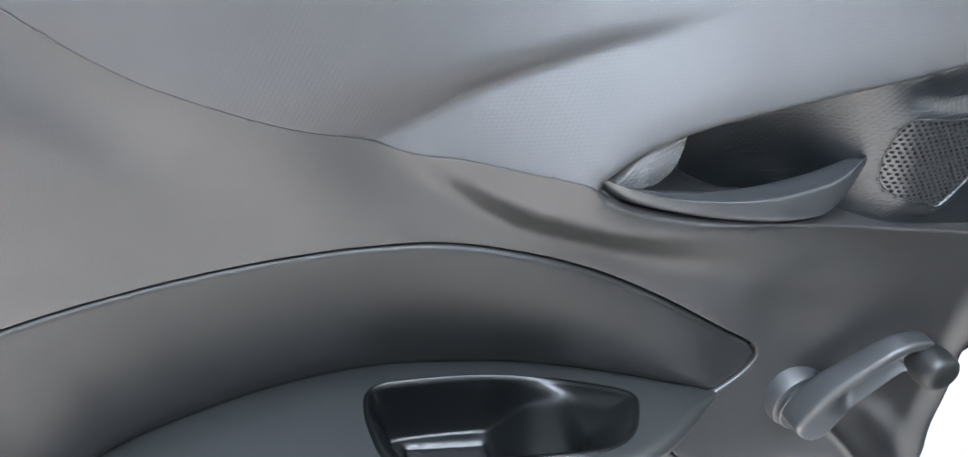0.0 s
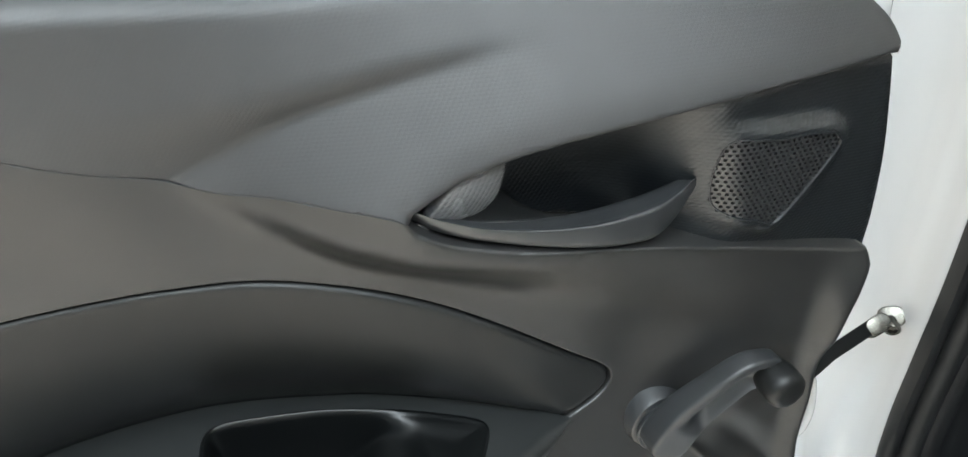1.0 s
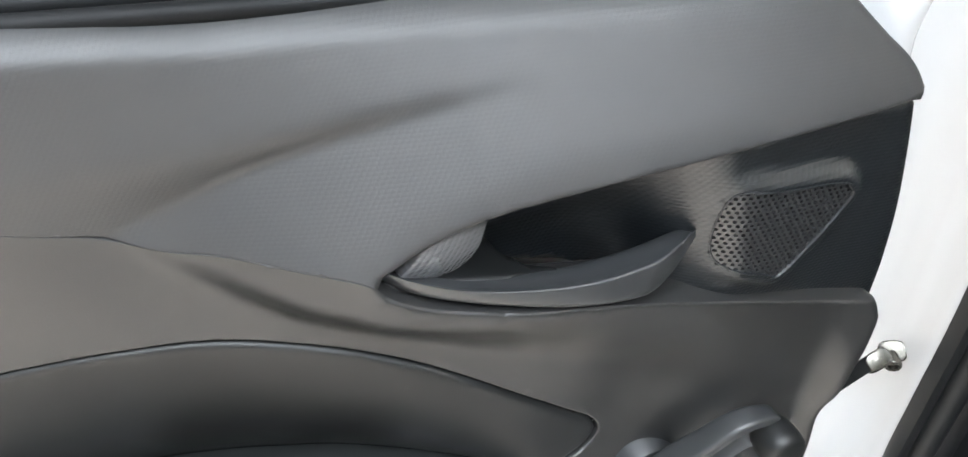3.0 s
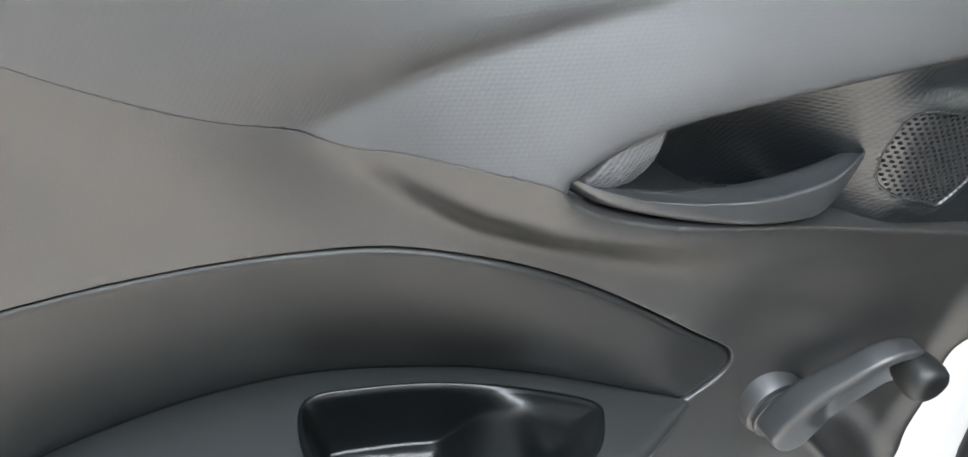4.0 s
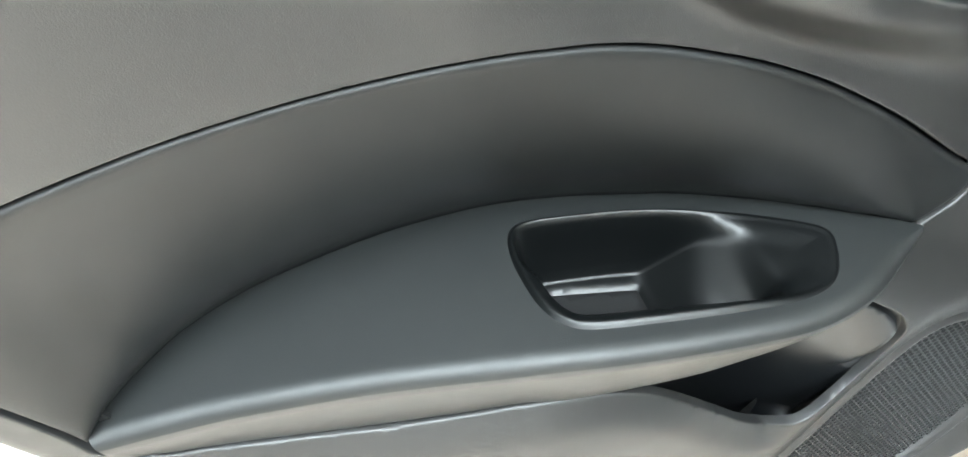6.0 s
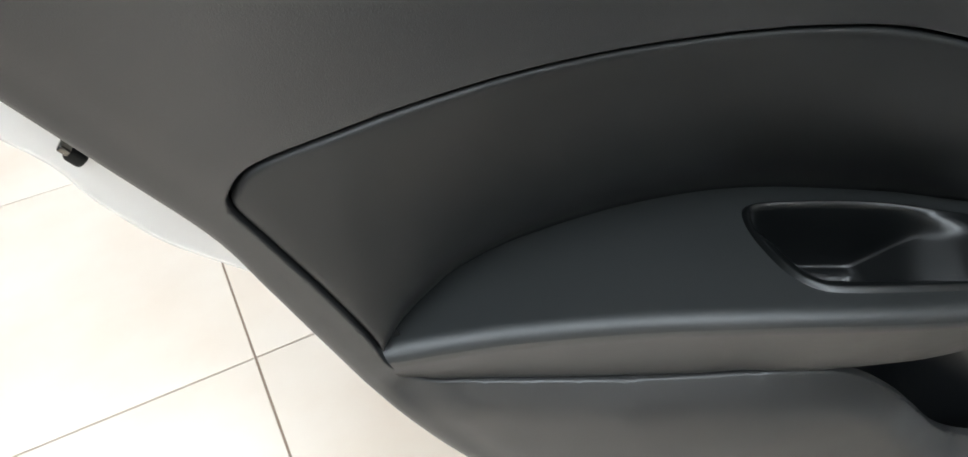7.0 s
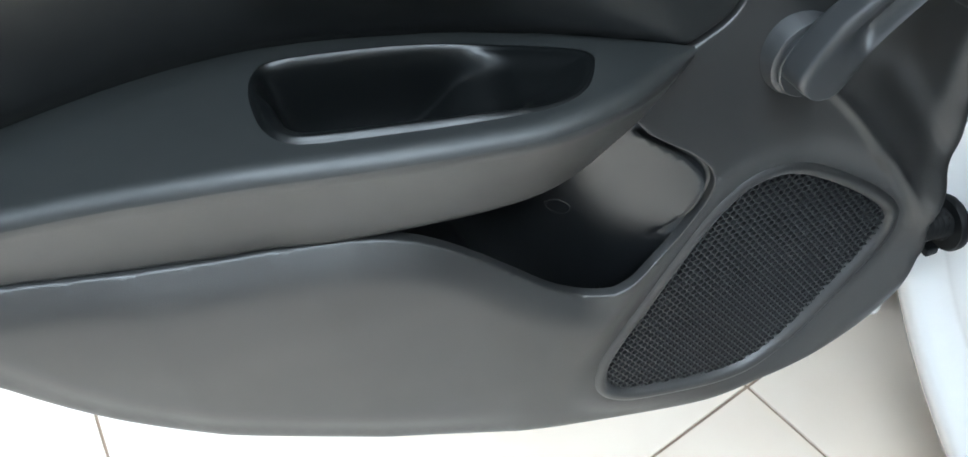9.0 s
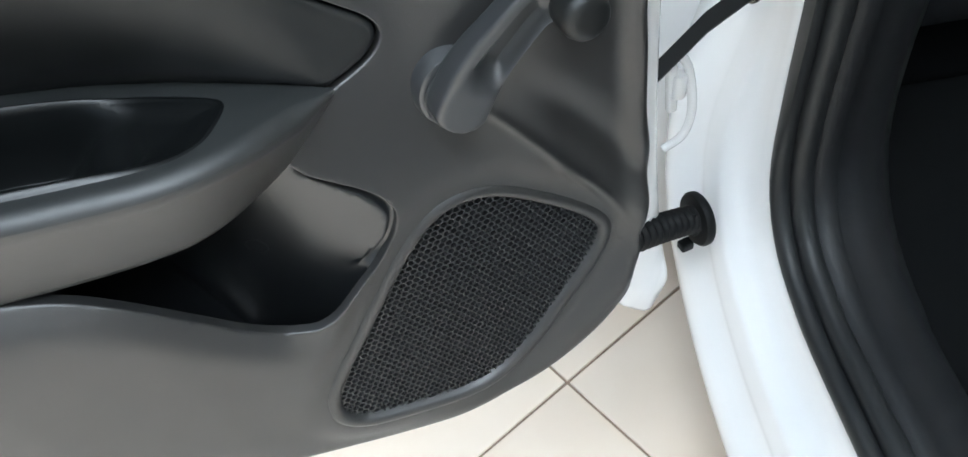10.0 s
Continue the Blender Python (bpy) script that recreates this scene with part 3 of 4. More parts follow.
def arm_place(x, s):
    """s runs 0 to 0.1 over the top, 0.1 to 0.12 round the lip, then down the front to 0.18, and 0.2 beneath."""
    b, l, zt, zl, yl = arm_back(x), arm_lip(x), arm_z(x), low_z(x), low_y(x)
    r = np.minimum(0.011, np.maximum(0.4 * np.minimum(zt - zl, b - l + 0.004), 0.001))
    a = np.clip((s - 0.10) / 0.02, 0, 1) * np.pi / 2
    on_top = np.clip(s / 0.10, 0, 1)
    y = b + (l + r - b) * on_top - r * np.sin(a)
    z = zt - r * (1 - np.cos(a))
    t = np.clip((s - 0.12) / 0.06, 0, 1)
    y = y + (yl - l) * t - 0.001 * np.sin(np.pi * t)
    z = z + (zl - (zt - r)) * t
    u = np.clip((s - 0.18) / 0.02, 0, 1)
    return x, y + 0.10 * u, z + 0.012 * u


CUP_RIM = [(0.014, 0.059), (0.003, 0.050), (-0.0005, 0.030), (0.001, 0.008), (0.0045, -0.009), (0.0125, -0.023), (0.028, -0.0315), (0.075, -0.0385), (0.131, -0.0440), (0.164, -0.0435), (0.183, -0.033), (0.196, -0.0115), (0.198, 0.001), (0.1885, 0.011), (0.150, 0.031), (0.093, 0.050), (0.04, 0.058)]
cup = even(spline(CUP_RIM, 8, True), 0.004, True)


def arm_s(x, y):
    """Back from a place on the top to s."""
    b, l, zt, zl = arm_back(x), arm_lip(x), arm_z(x), low_z(x)
    r = np.minimum(0.011, np.maximum(0.4 * np.minimum(zt - zl, b - l + 0.004), 0.001))
    return 0.1 * (b - y) / (b - l - r)


cup_small = grown(cup, -0.002)
cup_uv = np.stack([cup_small[:, 0], arm_s(cup_small[:, 0], cup_small[:, 1])], 1)
arm_box = even(np.array([(-0.257, 0.0), (-0.257, 0.116), (0.2592, 0.116), (0.2592, 0.0)]), 0.004, True)
arm = sheet("armrest", arm_box, [cup_uv], arm_place, ARM, car, 0.0042, [], 0.0, 0.0, "charcoal plastic armrest with a rounded lip")
front_box = even(np.array([(-0.257, 0.116), (-0.257, 0.2), (0.2592, 0.2), (0.2592, 0.116)]), 0.004, True)
sheet("armrest_front", front_box, [], arm_place, TRIM, arm, 0.0042, [], 0.0, 0.0, "warm grey underside of the armrest lip")


mat_loop = even(np.array([(0.024, 0.039), (0.0835, 0.028), (0.0835, -0.008), (0.074, -0.013), (0.034, -0.009), (0.024, 0.0)]), 0.003, True)
cup_floor = curve_fn([-0.02, 0.06, 0.085, 0.092, 0.106, 0.120, 0.130, 0.138, 0.147, 0.160, 0.22], [0.052, 0.052, 0.0515, 0.0475, 0.035, 0.0215, 0.0135, 0.0078, 0.0048, 0.0030, 0.0020])


def cup_place(x, y):
    """A raised frame that slopes inwards, then walls down to a floor with a mat, and a shoulder up to a shallow dish."""
    p = np.stack([x, y], 1)
    d = dist(p, cup, True)
    rim = 0.0045 + 0.0055 * sm(0.034, 0.012, y) * sm(0.17, 0.06, x)
    deep = cup_floor(x) + 0.005 * sm(0.003, -0.003, np.where(inside(p, mat_loop), -1, 1) * dist(p, mat_loop, True))
    deep = deep + 0.26 * (0.024 - y) * sm(0.100, 0.124, x) * sm(0.150, 0.134, x)
    bead = (0.0036 - 0.0026 * sm(0.11, 0.17, x)) * sm(0.0, 0.0040, d) * (1 - 0.8 * sm(0.003, 0.002 + rim, d))
    z = arm_z(x) - 0.0004 + bead
    return x, y, z - deep * sm(rim, rim + 0.0085 + 0.014 * sm(0.12, 0.165, x), d)


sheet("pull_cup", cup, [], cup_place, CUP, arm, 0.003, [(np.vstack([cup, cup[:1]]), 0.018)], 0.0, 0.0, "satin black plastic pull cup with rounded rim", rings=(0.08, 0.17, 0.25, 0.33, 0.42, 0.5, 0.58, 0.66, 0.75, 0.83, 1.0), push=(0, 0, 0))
sheet("cup_mat", grown(mat_loop, -0.0008), [], lambda x, y: (x, y, arm_z(x) - 0.0545), MAT, arm, 0.006, [], 0.0, 0.003, "black rubber mat in the pull cup", push=(0, 0, -1))

# the hollow above the armrest; its dark colour carries part of the shade
back_curve = np.stack([np.array(ARM_X), [float(arm_z(x)) for x in ARM_X]], 1)
skirt = back_curve[2:-1] - np.array([0, 0.010])
pod_loop = np.vstack([pod_line[:-4], even(np.vstack([pod_line[-5:-4], [(-0.2445, 0.7)], skirt, pod_line[:1]]), 0.005)[1:-1]])


def pod_place(x, z):
    p = np.stack([x, z], 1)
    sides = [dist(p, np.array(c)) for c in (POD_TOP[:6], POD_TOP[6:-9], POD_TOP[-7:])]
    rim = np.clip(-0.014 * np.log(sum(np.exp(-d / 0.014) for d in sides)), 0, 1)
    arm_gap = np.where(z < arm_z(x), 0, dist(p, back_curve))
    y0 = main_depth(x, np.maximum(z, 0.66)) + 0.0003
    t = rim / (rim + arm_gap + 1e-6)
    y1 = np.maximum(arm_back(x), y0)
    u = np.clip(t, 0, 1)
    g = u ** np.interp(x, [-0.25, -0.15, 0.0, 0.12, 0.25], [1.35, 1.12, 1.15, 1.4, 1.9])
    return x, y0 + (y1 + 0.0015 - y0) * g, z


sheet("armrest_hollow", pod_loop, [], pod_place, INSERT, door, 0.006, [(pod_top, 0.0045)], 0.003, 0.02, "hollow above the armrest, dark grey with shade in its colour")


def gasket(name, curve, y_of, mat, parent):
    """A soft black strip behind a joint."""
    line = even(curve, 0.006)
    d = np.gradient(line, axis=0)
    d /= np.hypot(*d.T)[:, None]
    side = np.stack([-d[:, 1], d[:, 0]], 1)
    rows = []
    for p, n in zip(line, side):
        y = float(y_of(p[:1], p[1:])[0])
        rows.append([(p[0] + a * n[0], y + b, p[1] + a * n[1]) for a, b in ((-0.009, 0.016), (0.009, 0.016), (0.009, 0.019), (-0.009, 0.019))])
    return part(name, loft(rows), mat, parent)


gasket("joint_gasket", pod_top, main_depth, DARK, door)

# storage bin behind the pocket front
bin_loop = even(spline([(-0.10, 0.672), (-0.10, 0.530), (-0.03, 0.470), (0.05, 0.420), (0.115, 0.392), (0.165, 0.395), (0.205, 0.425), (0.225, 0.470), (0.240, 0.510), (0.257, 0.530), (0.273, 0.553), (0.279, 0.580), (0.273, 0.600), (0.253, 0.625), (0.233, 0.648), (0.20, 0.676), (0.10, 0.678)], 6, True), 0.005, True)
bin_foot = bin_loop[((bin_loop[:, 1] < 0.60) & (bin_loop[:, 0] < 0.16)) | (bin_loop[:, 1] < 0.44)]


def bin_place(x, z):
    """The side wall of the bin starts flush beneath the trim and sweeps inwards and down to a floor."""
    p = np.stack([x, z], 1)
    rim = -0.0265 + 0.12 * (z - 0.576)
    away = np.clip((0.276 - x + 0.30 * (0.575 - z)) / 0.20, 0, 1)
    closing = sm(0.0, 0.022, np.hypot(p[:, None, 0] - bin_foot[None, :, 0], p[:, None, 1] - bin_foot[None, :, 1]).min(1))
    groove = dist(p, bin_right)
    y = rim + 0.130 * away ** 1.6 * closing + 0.006 * sm(0.0045, 0.0015, groove) * sm(0.528, 0.545, z)
    covered = np.where(inside(p, hole), 0, sm(0.0, 0.003, dist(p, hole, True)))
    return x, np.maximum(y, (main_depth(x, z) + 0.006) * covered + y * (1 - covered)), z


door_bin = sheet("door_bin", bin_loop, [], bin_place, LINER, car, 0.004, [], 0.0, 0.015, "smooth black storage bin in the door", dense=[(bin_right[22:-2], 0.005, 0.0012)])


def ring_mark(name, x, z, r, mat, parent):
    bm = bmesh.new()
    rows = []
    for rr, h in ((r, 0.0), (r - 0.0005, -0.0003), (r - 0.0011, -0.0003), (r - 0.0016, 0.0)):
        rows.append([bm.verts.new((x + rr * math.cos(a), float(bin_place(np.array([x + rr * math.cos(a)]), np.array([z + rr * math.sin(a)]))[1][0]) + h, z + rr * math.sin(a))) for a in (2 * math.pi * k / 28 for k in range(28))])
    for a, b in zip(rows[:-1], rows[1:]):
        for k in range(28):
            bm.faces.new((a[k], a[(k + 1) % 28], b[(k + 1) % 28], b[k]))
    return part(name, bm, mat, parent)


ring_mark("moulded_cup_mark", 0.172, 0.556, 0.008, LINER, door_bin)

# ---- pull bar, plate and release lever ----
BAR_X = [0.159, 0.165, 0.180, 0.205, 0.240, 0.275, 0.305, 0.318, 0.332, 0.345, 0.352]
BAR_TOP = [0.8835, 0.8820, 0.8755, 0.866, 0.858, 0.8545, 0.8550, 0.8560, 0.8575, 0.8585, 0.857]
BAR_LOW = [0.8820, 0.8770, 0.867, 0.8565, 0.844, 0.8345, 0.8295, 0.8305, 0.8370, 0.8450, 0.850]
BAR_OUT = [0.001, -0.003, -0.009, -0.014, -0.018, -0.021, -0.0205, -0.019, -0.014, -0.007, -0.003]
rows = []
bar_curves = [curve_fn(BAR_X, c) for c in (BAR_TOP, BAR_LOW, BAR_OUT)]
for bx in np.linspace(0.1585, 0.351, 60):
    top, low, out = (float(c(bx)) for c in bar_curves)
    cy, ry, cz, rz = (0.008 + out) / 2, (0.008 - out) / 2, (top + low) / 2, (top - low) / 2
    ring = []
    for k in range(40):
        a = 2 * math.pi * k / 40
        ca, sa = math.cos(a), math.sin(a)
        ring.append((bx, cy + ry * math.copysign(abs(ca) ** 0.4, ca), cz + rz * math.copysign(abs(sa) ** 0.36, sa) - 0.0050 * ca))
    rows.append(ring)
pull_bar = part("pull_bar", loft(rows), HANDLE, car, "satin grey crescent pull bar")
rows = []
for k, (px, pz) in enumerate(upper_low[:34]):
    t, end = float(sm(0.205, 0.17, px)), float(sm(33, 20, k))
    y = float(upper_place(np.array([px]), np.array([pz]))[1][0]) + 0.008 - 0.004 * end
    rows.append([(px + 0.012 * a * t, y + (0.010 + 0.012 * end) * a ** 0.8, pz + 0.001 - 0.005 * a * t) for a in (0, 0.15, 0.35, 0.6, 0.8, 1.0)])
part("lever_surround", loft(rows, False, False), TRIM_TOP, door, "grey edge rolling in beside the lever")
plate = even(spline([(0.163, 0.002), (0.2, 0.0), (0.262, 0.0), (0.247, 0.012), (0.236, 0.026), (0.229, 0.045), (0.19, 0.045), (0.17, 0.03)], 5, True), 0.004, True)
sheet("handle_plate", plate, [], lambda x, y: (x, y, np.interp(x, [0.16, 0.205, 0.25], [0.8775, 0.8655, 0.8545])), INSERT, pull_bar, 0.006, [], 0, 0.006, "dark plate under the lever", push=(0, 0, -1))
lever = even(spline([(0.171, 0.8755), (0.177, 0.884), (0.187, 0.895), (0.203, 0.904), (0.228, 0.914), (0.229, 0.902), (0.223, 0.886), (0.218, 0.871), (0.206, 0.8665), (0.186, 0.870)], 5, True), 0.003, True)
sheet("release_lever", lever, [], lambda x, z: (x, 0.004 + 0.016 * sm(0.185, 0.24, x) - 0.006 * np.sin(np.clip((z - 0.868) / 0.04, 0, 1) * np.pi), z), LEVER, pull_bar, 0.003, [(np.vstack([lever, lever[:1]]), 0.0015)], 0, 0.008, "shiny textured grey release lever")

# ---- window crank ----
HUB = Vector((0.331, 0.000, 0.667))
crank = part("window_crank", turned([(0.0285, 0.0), (0.0278, 0.006), (0.0268, 0.019), (0.0257, 0.0222), (0.023, 0.0236), (0.001, 0.0236)], 48, HUB + Vector((0.001, 0.002, -0.014))), HANDLE, car, "dark grey window crank on a round hub")
part("base_collar", turned([(0.0215, 0.022), (0.0222, 0.0255), (0.0235, 0.0262), (0.0238, 0.0278), (0.0228, 0.0290), (0.001, 0.029)], 48, HUB + Vector((0.001, 0.002, -0.014))), HANDLE, crank)
rows = []
apath = spline([(HUB.x - 0.0115, HUB.z - 0.0235), (HUB.x - 0.005, HUB.z - 0.0125), (HUB.x + 0.010, HUB.z + 0.010), (HUB.x + 0.028, HUB.z + 0.029), (HUB.x + 0.046, HUB.z + 0.045), (HUB.x + 0.060, HUB.z + 0.047), (HUB.x + 0.075, HUB.z + 0.041)], 12)
for k, (ax, az) in enumerate(apath):
    t = k / (len(apath) - 1)
    d = apath[min(k + 1, len(apath) - 1)] - apath[max(k - 1, 0)]
    d /= np.hypot(*d)
    w = float(np.interp(t, [0, 0.015, 0.04, 0.08, 0.14, 0.22, 0.32, 0.5, 0.75, 0.92, 1], [0.004, 0.0090, 0.0130, 0.0158, 0.0178, 0.0182, 0.0175, 0.0155, 0.0138, 0.0122, 0.007]))
    y0 = -0.036 - 0.012 * float(sm(0.2, 0.8, t))
    thick = float(np.interp(t, [0, 0.3, 0.6, 1], [0.0115, 0.0120, 0.0095, 0.007]))
    ring = []
    for j in range(36):
        a = 2 * math.pi * j / 36
        ca, sa = math.cos(a), math.sin(a)
        ca, sa = math.copysign(abs(ca) ** 0.34, ca), math.copysign(abs(sa) ** 0.30, sa)
        scoop = 0.013 * float(sm(0.25, 0.42, t) * sm(0.92, 0.70, t)) * max(0.0, 1 - abs((ca + 0.32) / 0.62) ** 3) if sa < -0.5 else 0.0
        ring.append((ax - d[1] * w * ca, y0 + thick * sa + scoop, az + d[0] * w * ca))
    rows.append(ring)
part("crank_arm", loft(rows), HANDLE, crank, "satin grey curved crank arm")
part("knob", turned([(0.009, -0.006), (0.0130, -0.002), (0.0150, 0.004), (0.0157, 0.011), (0.0155, 0.018), (0.0142, 0.0225), (0.0118, 0.0248), (0.008, 0.0256), (0.001, 0.026)], 44, (0.4005, -0.048, 0.706)), INSERT, crank, "dark round knob")


# ---- white metal shell, glass and seals of the door ----
SHELL = [(0.485, 0.985), (0.506, 0.95), (0.512, 0.80), (0.510, 0.55), (0.520, 0.42), (0.535, 0.33), (0.545, 0.27), (0.535, 0.248), (0.505, 0.252), (0.45, 0.305), (0.40, 0.31), (0.331, 0.305), (0.267, 0.315), (0.144, 0.356), (0.035, 0.405), (-0.058, 0.465), (-0.133, 0.528), (-0.20, 0.60), (-0.27, 0.655), (-0.329, 0.702), (-0.372, 0.739), (-0.394, 0.770), (-0.403, 0.785), (-0.415, 0.812), (-0.445, 0.85), (-0.53, 0.985)]
shell = even(spline(SHELL, 6, True), 0.012, True)
inner = grown(shell, -0.075)
keep = np.hypot(*(inner - np.roll(inner, 1, 0)).T) > 0.003
inner = even(inner[keep], 0.02, True)
FRAME_LOOP = even(np.array([(0.36, 0.93), (0.40, 0.75), (0.40, 0.40), (0.30, 0.38), (0.0, 0.50), (-0.12, 0.62), (-0.22, 0.78), (-0.28, 0.93)]), 0.02, True)


def shell_y(x, z):
    return x, 0.016 + 0.076 * sm(0.475, 0.44, x) + 0.02 * sm(0.50, 0.54, x), z


sheet("door_shell", shell, [FRAME_LOOP], shell_y, WHITE, door, 0.03, [(np.vstack([shell, shell[:1]]), 0.006)], 0.003, 0.09, "glossy white painted sheet metal", rings=(0.3, 1.0))
sheet("outer_skin", grown(shell, 0.004), [], lambda x, z: (x, 0.125 + 0 * x, z), WHITE, door, 0.06, [], 0.003, 0.01, "glossy white painted outer panel")
part("belt_seal", tube([(0.43, 0.066, 0.998), (0.2, 0.060, 1.004), (0.0, 0.057, 1.021), (-0.14, 0.056, 1.038)], 0.006), RUBBER, door, "black rubber window seal")
part("outer_belt_seal", tube([(0.43, 0.084, 1.001), (0.2, 0.080, 1.007), (0.0, 0.077, 1.023), (-0.14, 0.076, 1.040)], 0.008), RUBBER, door, "black rubber window seal")
latch_turn = Matrix.Rotation(radians(-35), 3, "Y")
part("latch", bevel_box(0.010, 0.016, 0.012, 0.003, (-0.394, 0.092, 0.818), latch_turn), RUBBER, door, "black door latch")
part("latch_plate", bevel_box(0.005, 0.012, 0.007, 0.0015, (-0.396, 0.087, 0.826), latch_turn), STEEL, door, "bright steel latch plate")

# ---- the car body beside the door: pillar, sill, seals and dark cabin ----
body = car
FWD, INB, SEAL0 = Vector((0.31, 0.951, 0)), Vector((0.951, -0.31, 0)), Vector((0.632, 0.0, 0))


def body_point(f, d, z):
    return SEAL0 + FWD * f + INB * d + Vector((0, 0, z))


opening = [(0.05, 1.5), (0.020, 1.2), (0.004, 0.9), (0.001, 0.70), (0.006, 0.58), (0.010, 0.48), (0.002, 0.405), (-0.035, 0.352), (-0.095, 0.325), (-0.18, 0.315), (-0.5, 0.31), (-1.1, 0.31)]
ocurve = even(spline(opening, 8), 0.02)
odir = np.gradient(ocurve, axis=0)
odir /= np.hypot(*odir.T)[:, None]
onormal = np.stack([-odir[:, 1], odir[:, 0]], 1)
onormal *= np.sign(onormal[0] @ np.array([1.0, 0.0]))


def swept(profile):
    rows = []
    for (f, z), (nf, nz) in zip(ocurve, onormal):
        k = 0.10 + 0.90 * float(sm(0.56, 0.36, z))
        rows.append([body_point(f + a * nf, d * k if d < 0 else d, z + a * nz) for a, d in profile])
    return loft(rows, False, False)


part("door_jamb", swept([(-0.004, 0.012), (0.004, 0.002), (0.010, -0.003), (0.020, -0.006), (0.034, -0.012), (0.043, -0.022), (0.048, -0.036), (0.056, -0.042), (0.072, -0.044), (0.076, -0.0464), (0.084, -0.0466), (0.090, -0.0480), (0.104, -0.057), (0.112, -0.065), (0.120, -0.071), (0.128, -0.074), (0.138, -0.075), (0.150, -0.073), (0.19, -0.060), (0.21, -0.05), (0.215, 0.1)]), WHITE, body, "glossy white painted door jamb and sill")
for a0, d0, r0 in ((-0.004, 0.004, 0.010), (-0.012, 0.022, 0.011)):
    prof = [(a0 + r0 * math.cos(t), d0 + r0 * math.sin(t)) for t in (2 * math.pi * k / 14 for k in range(15))]
    part("door_seal", swept(prof), SEAL, body, "black rubber door seal")
part("sill_trim", swept([(-0.010, 0.030), (-0.016, 0.037), (-0.018, 0.046), (-0.014, 0.054), (-0.003, 0.057), (0.001, 0.062), (0.002, 0.077), (0.014, 0.108), (0.045, 0.135), (0.09, 0.14)]), SILL, body, "dark grey plastic sill and pillar trim")


def body_sheet(name, corners, mat, label=""):
    bm = bmesh.new()
    f = bm.faces.new([bm.verts.new(body_point(*c)) for c in corners])
    r = bmesh.ops.extrude_face_region(bm, geom=[f])
    f.normal_update()
    for v in r["geom"]:
        if isinstance(v, bmesh.types.BMVert):
            v.co += f.normal * 0.02
    bmesh.ops.recalc_face_normals(bm, faces=bm.faces)
    return part(name, bm, mat, body, label, smooth=False)


# floor and sides of the cabin; their near-black colour stands in for shade
body_sheet("cabin_floor", [(-1.2, 0.10, 0.26), (0.9, 0.10, 0.26), (0.9, 1.3, 0.26), (-1.2, 1.3, 0.26)], CARPET, "cabin carpet, near black for the cabin's shade")
body_sheet("cabin_far_side", [(-1.2, 1.3, 0.26), (0.9, 1.3, 0.26), (0.9, 1.2, 0.86), (-1.2, 1.2, 0.86)], CARPET, "far side of the cabin, shade in its near-black colour")
body_sheet("cabin_front", [(0.9, 0.0, 0.26), (0.9, 1.3, 0.26), (0.9, 1.2, 0.86), (0.9, 0.1, 0.86)], CARPET, "front of the cabin, shade in its near-black colour")
body_sheet("cabin_rear", [(-1.2, 0.0, 0.26), (-1.2, 1.3, 0.26), (-1.2, 1.2, 0.86), (-1.2, 0.1, 0.86)], CARPET, "rear of the cabin, shade in its near-black colour")
body_sheet("roof", [(-1.3, 0.06, 1.47), (1.0, 0.06, 1.47), (1.0, 1.3, 1.47), (-1.3, 1.3, 1.47)], WHITE, "white car roof")
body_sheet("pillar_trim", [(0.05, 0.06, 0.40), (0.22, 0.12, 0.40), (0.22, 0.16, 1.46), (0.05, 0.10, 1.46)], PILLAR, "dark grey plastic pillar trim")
body_sheet("pillar_return", [(0.192, -0.074, 0.12), (0.192, 0.04, 0.12), (0.192, 0.04, 0.95), (0.192, -0.058, 0.95)], WHITE, "white front door edge")
body_sheet("front_side", [(0.19, -0.076, 0.12), (1.6, -0.076, 0.12), (1.6, -0.06, 0.95), (0.19, -0.06, 0.95)], WHITE, "white front door skin")
body_sheet("underside", [(-1.6, -0.02, 0.14), (1.6, -0.02, 0.14), (1.6, 1.3, 0.14), (-1.6, 1.3, 0.14)], DARK, "dark underside")

seat = tagged(new("front_seat"), "dark blue-grey cloth car seat in the shade")
seat.parent = car


def seat_pad(name, sx, sy, sz, f, d, z, lean):
    ang = math.atan2(FWD.y, FWD.x)
    m = Matrix.Rotation(ang, 3, "Z") @ Matrix.Rotation(radians(lean), 3, "Y")
    return part(name, bevel_box(sx, sy, sz, 0.045, body_point(f, d, z), m), CLOTH, seat)


seat_pad("seat_cushion", 0.50, 0.50, 0.16, 0.42, 0.42, 0.50, -6)
seat_pad("seat_back", 0.14, 0.50, 0.62, 0.18, 0.42, 0.85, -18)
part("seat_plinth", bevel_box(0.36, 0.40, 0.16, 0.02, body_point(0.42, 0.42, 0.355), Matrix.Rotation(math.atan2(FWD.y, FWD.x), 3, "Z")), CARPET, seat)

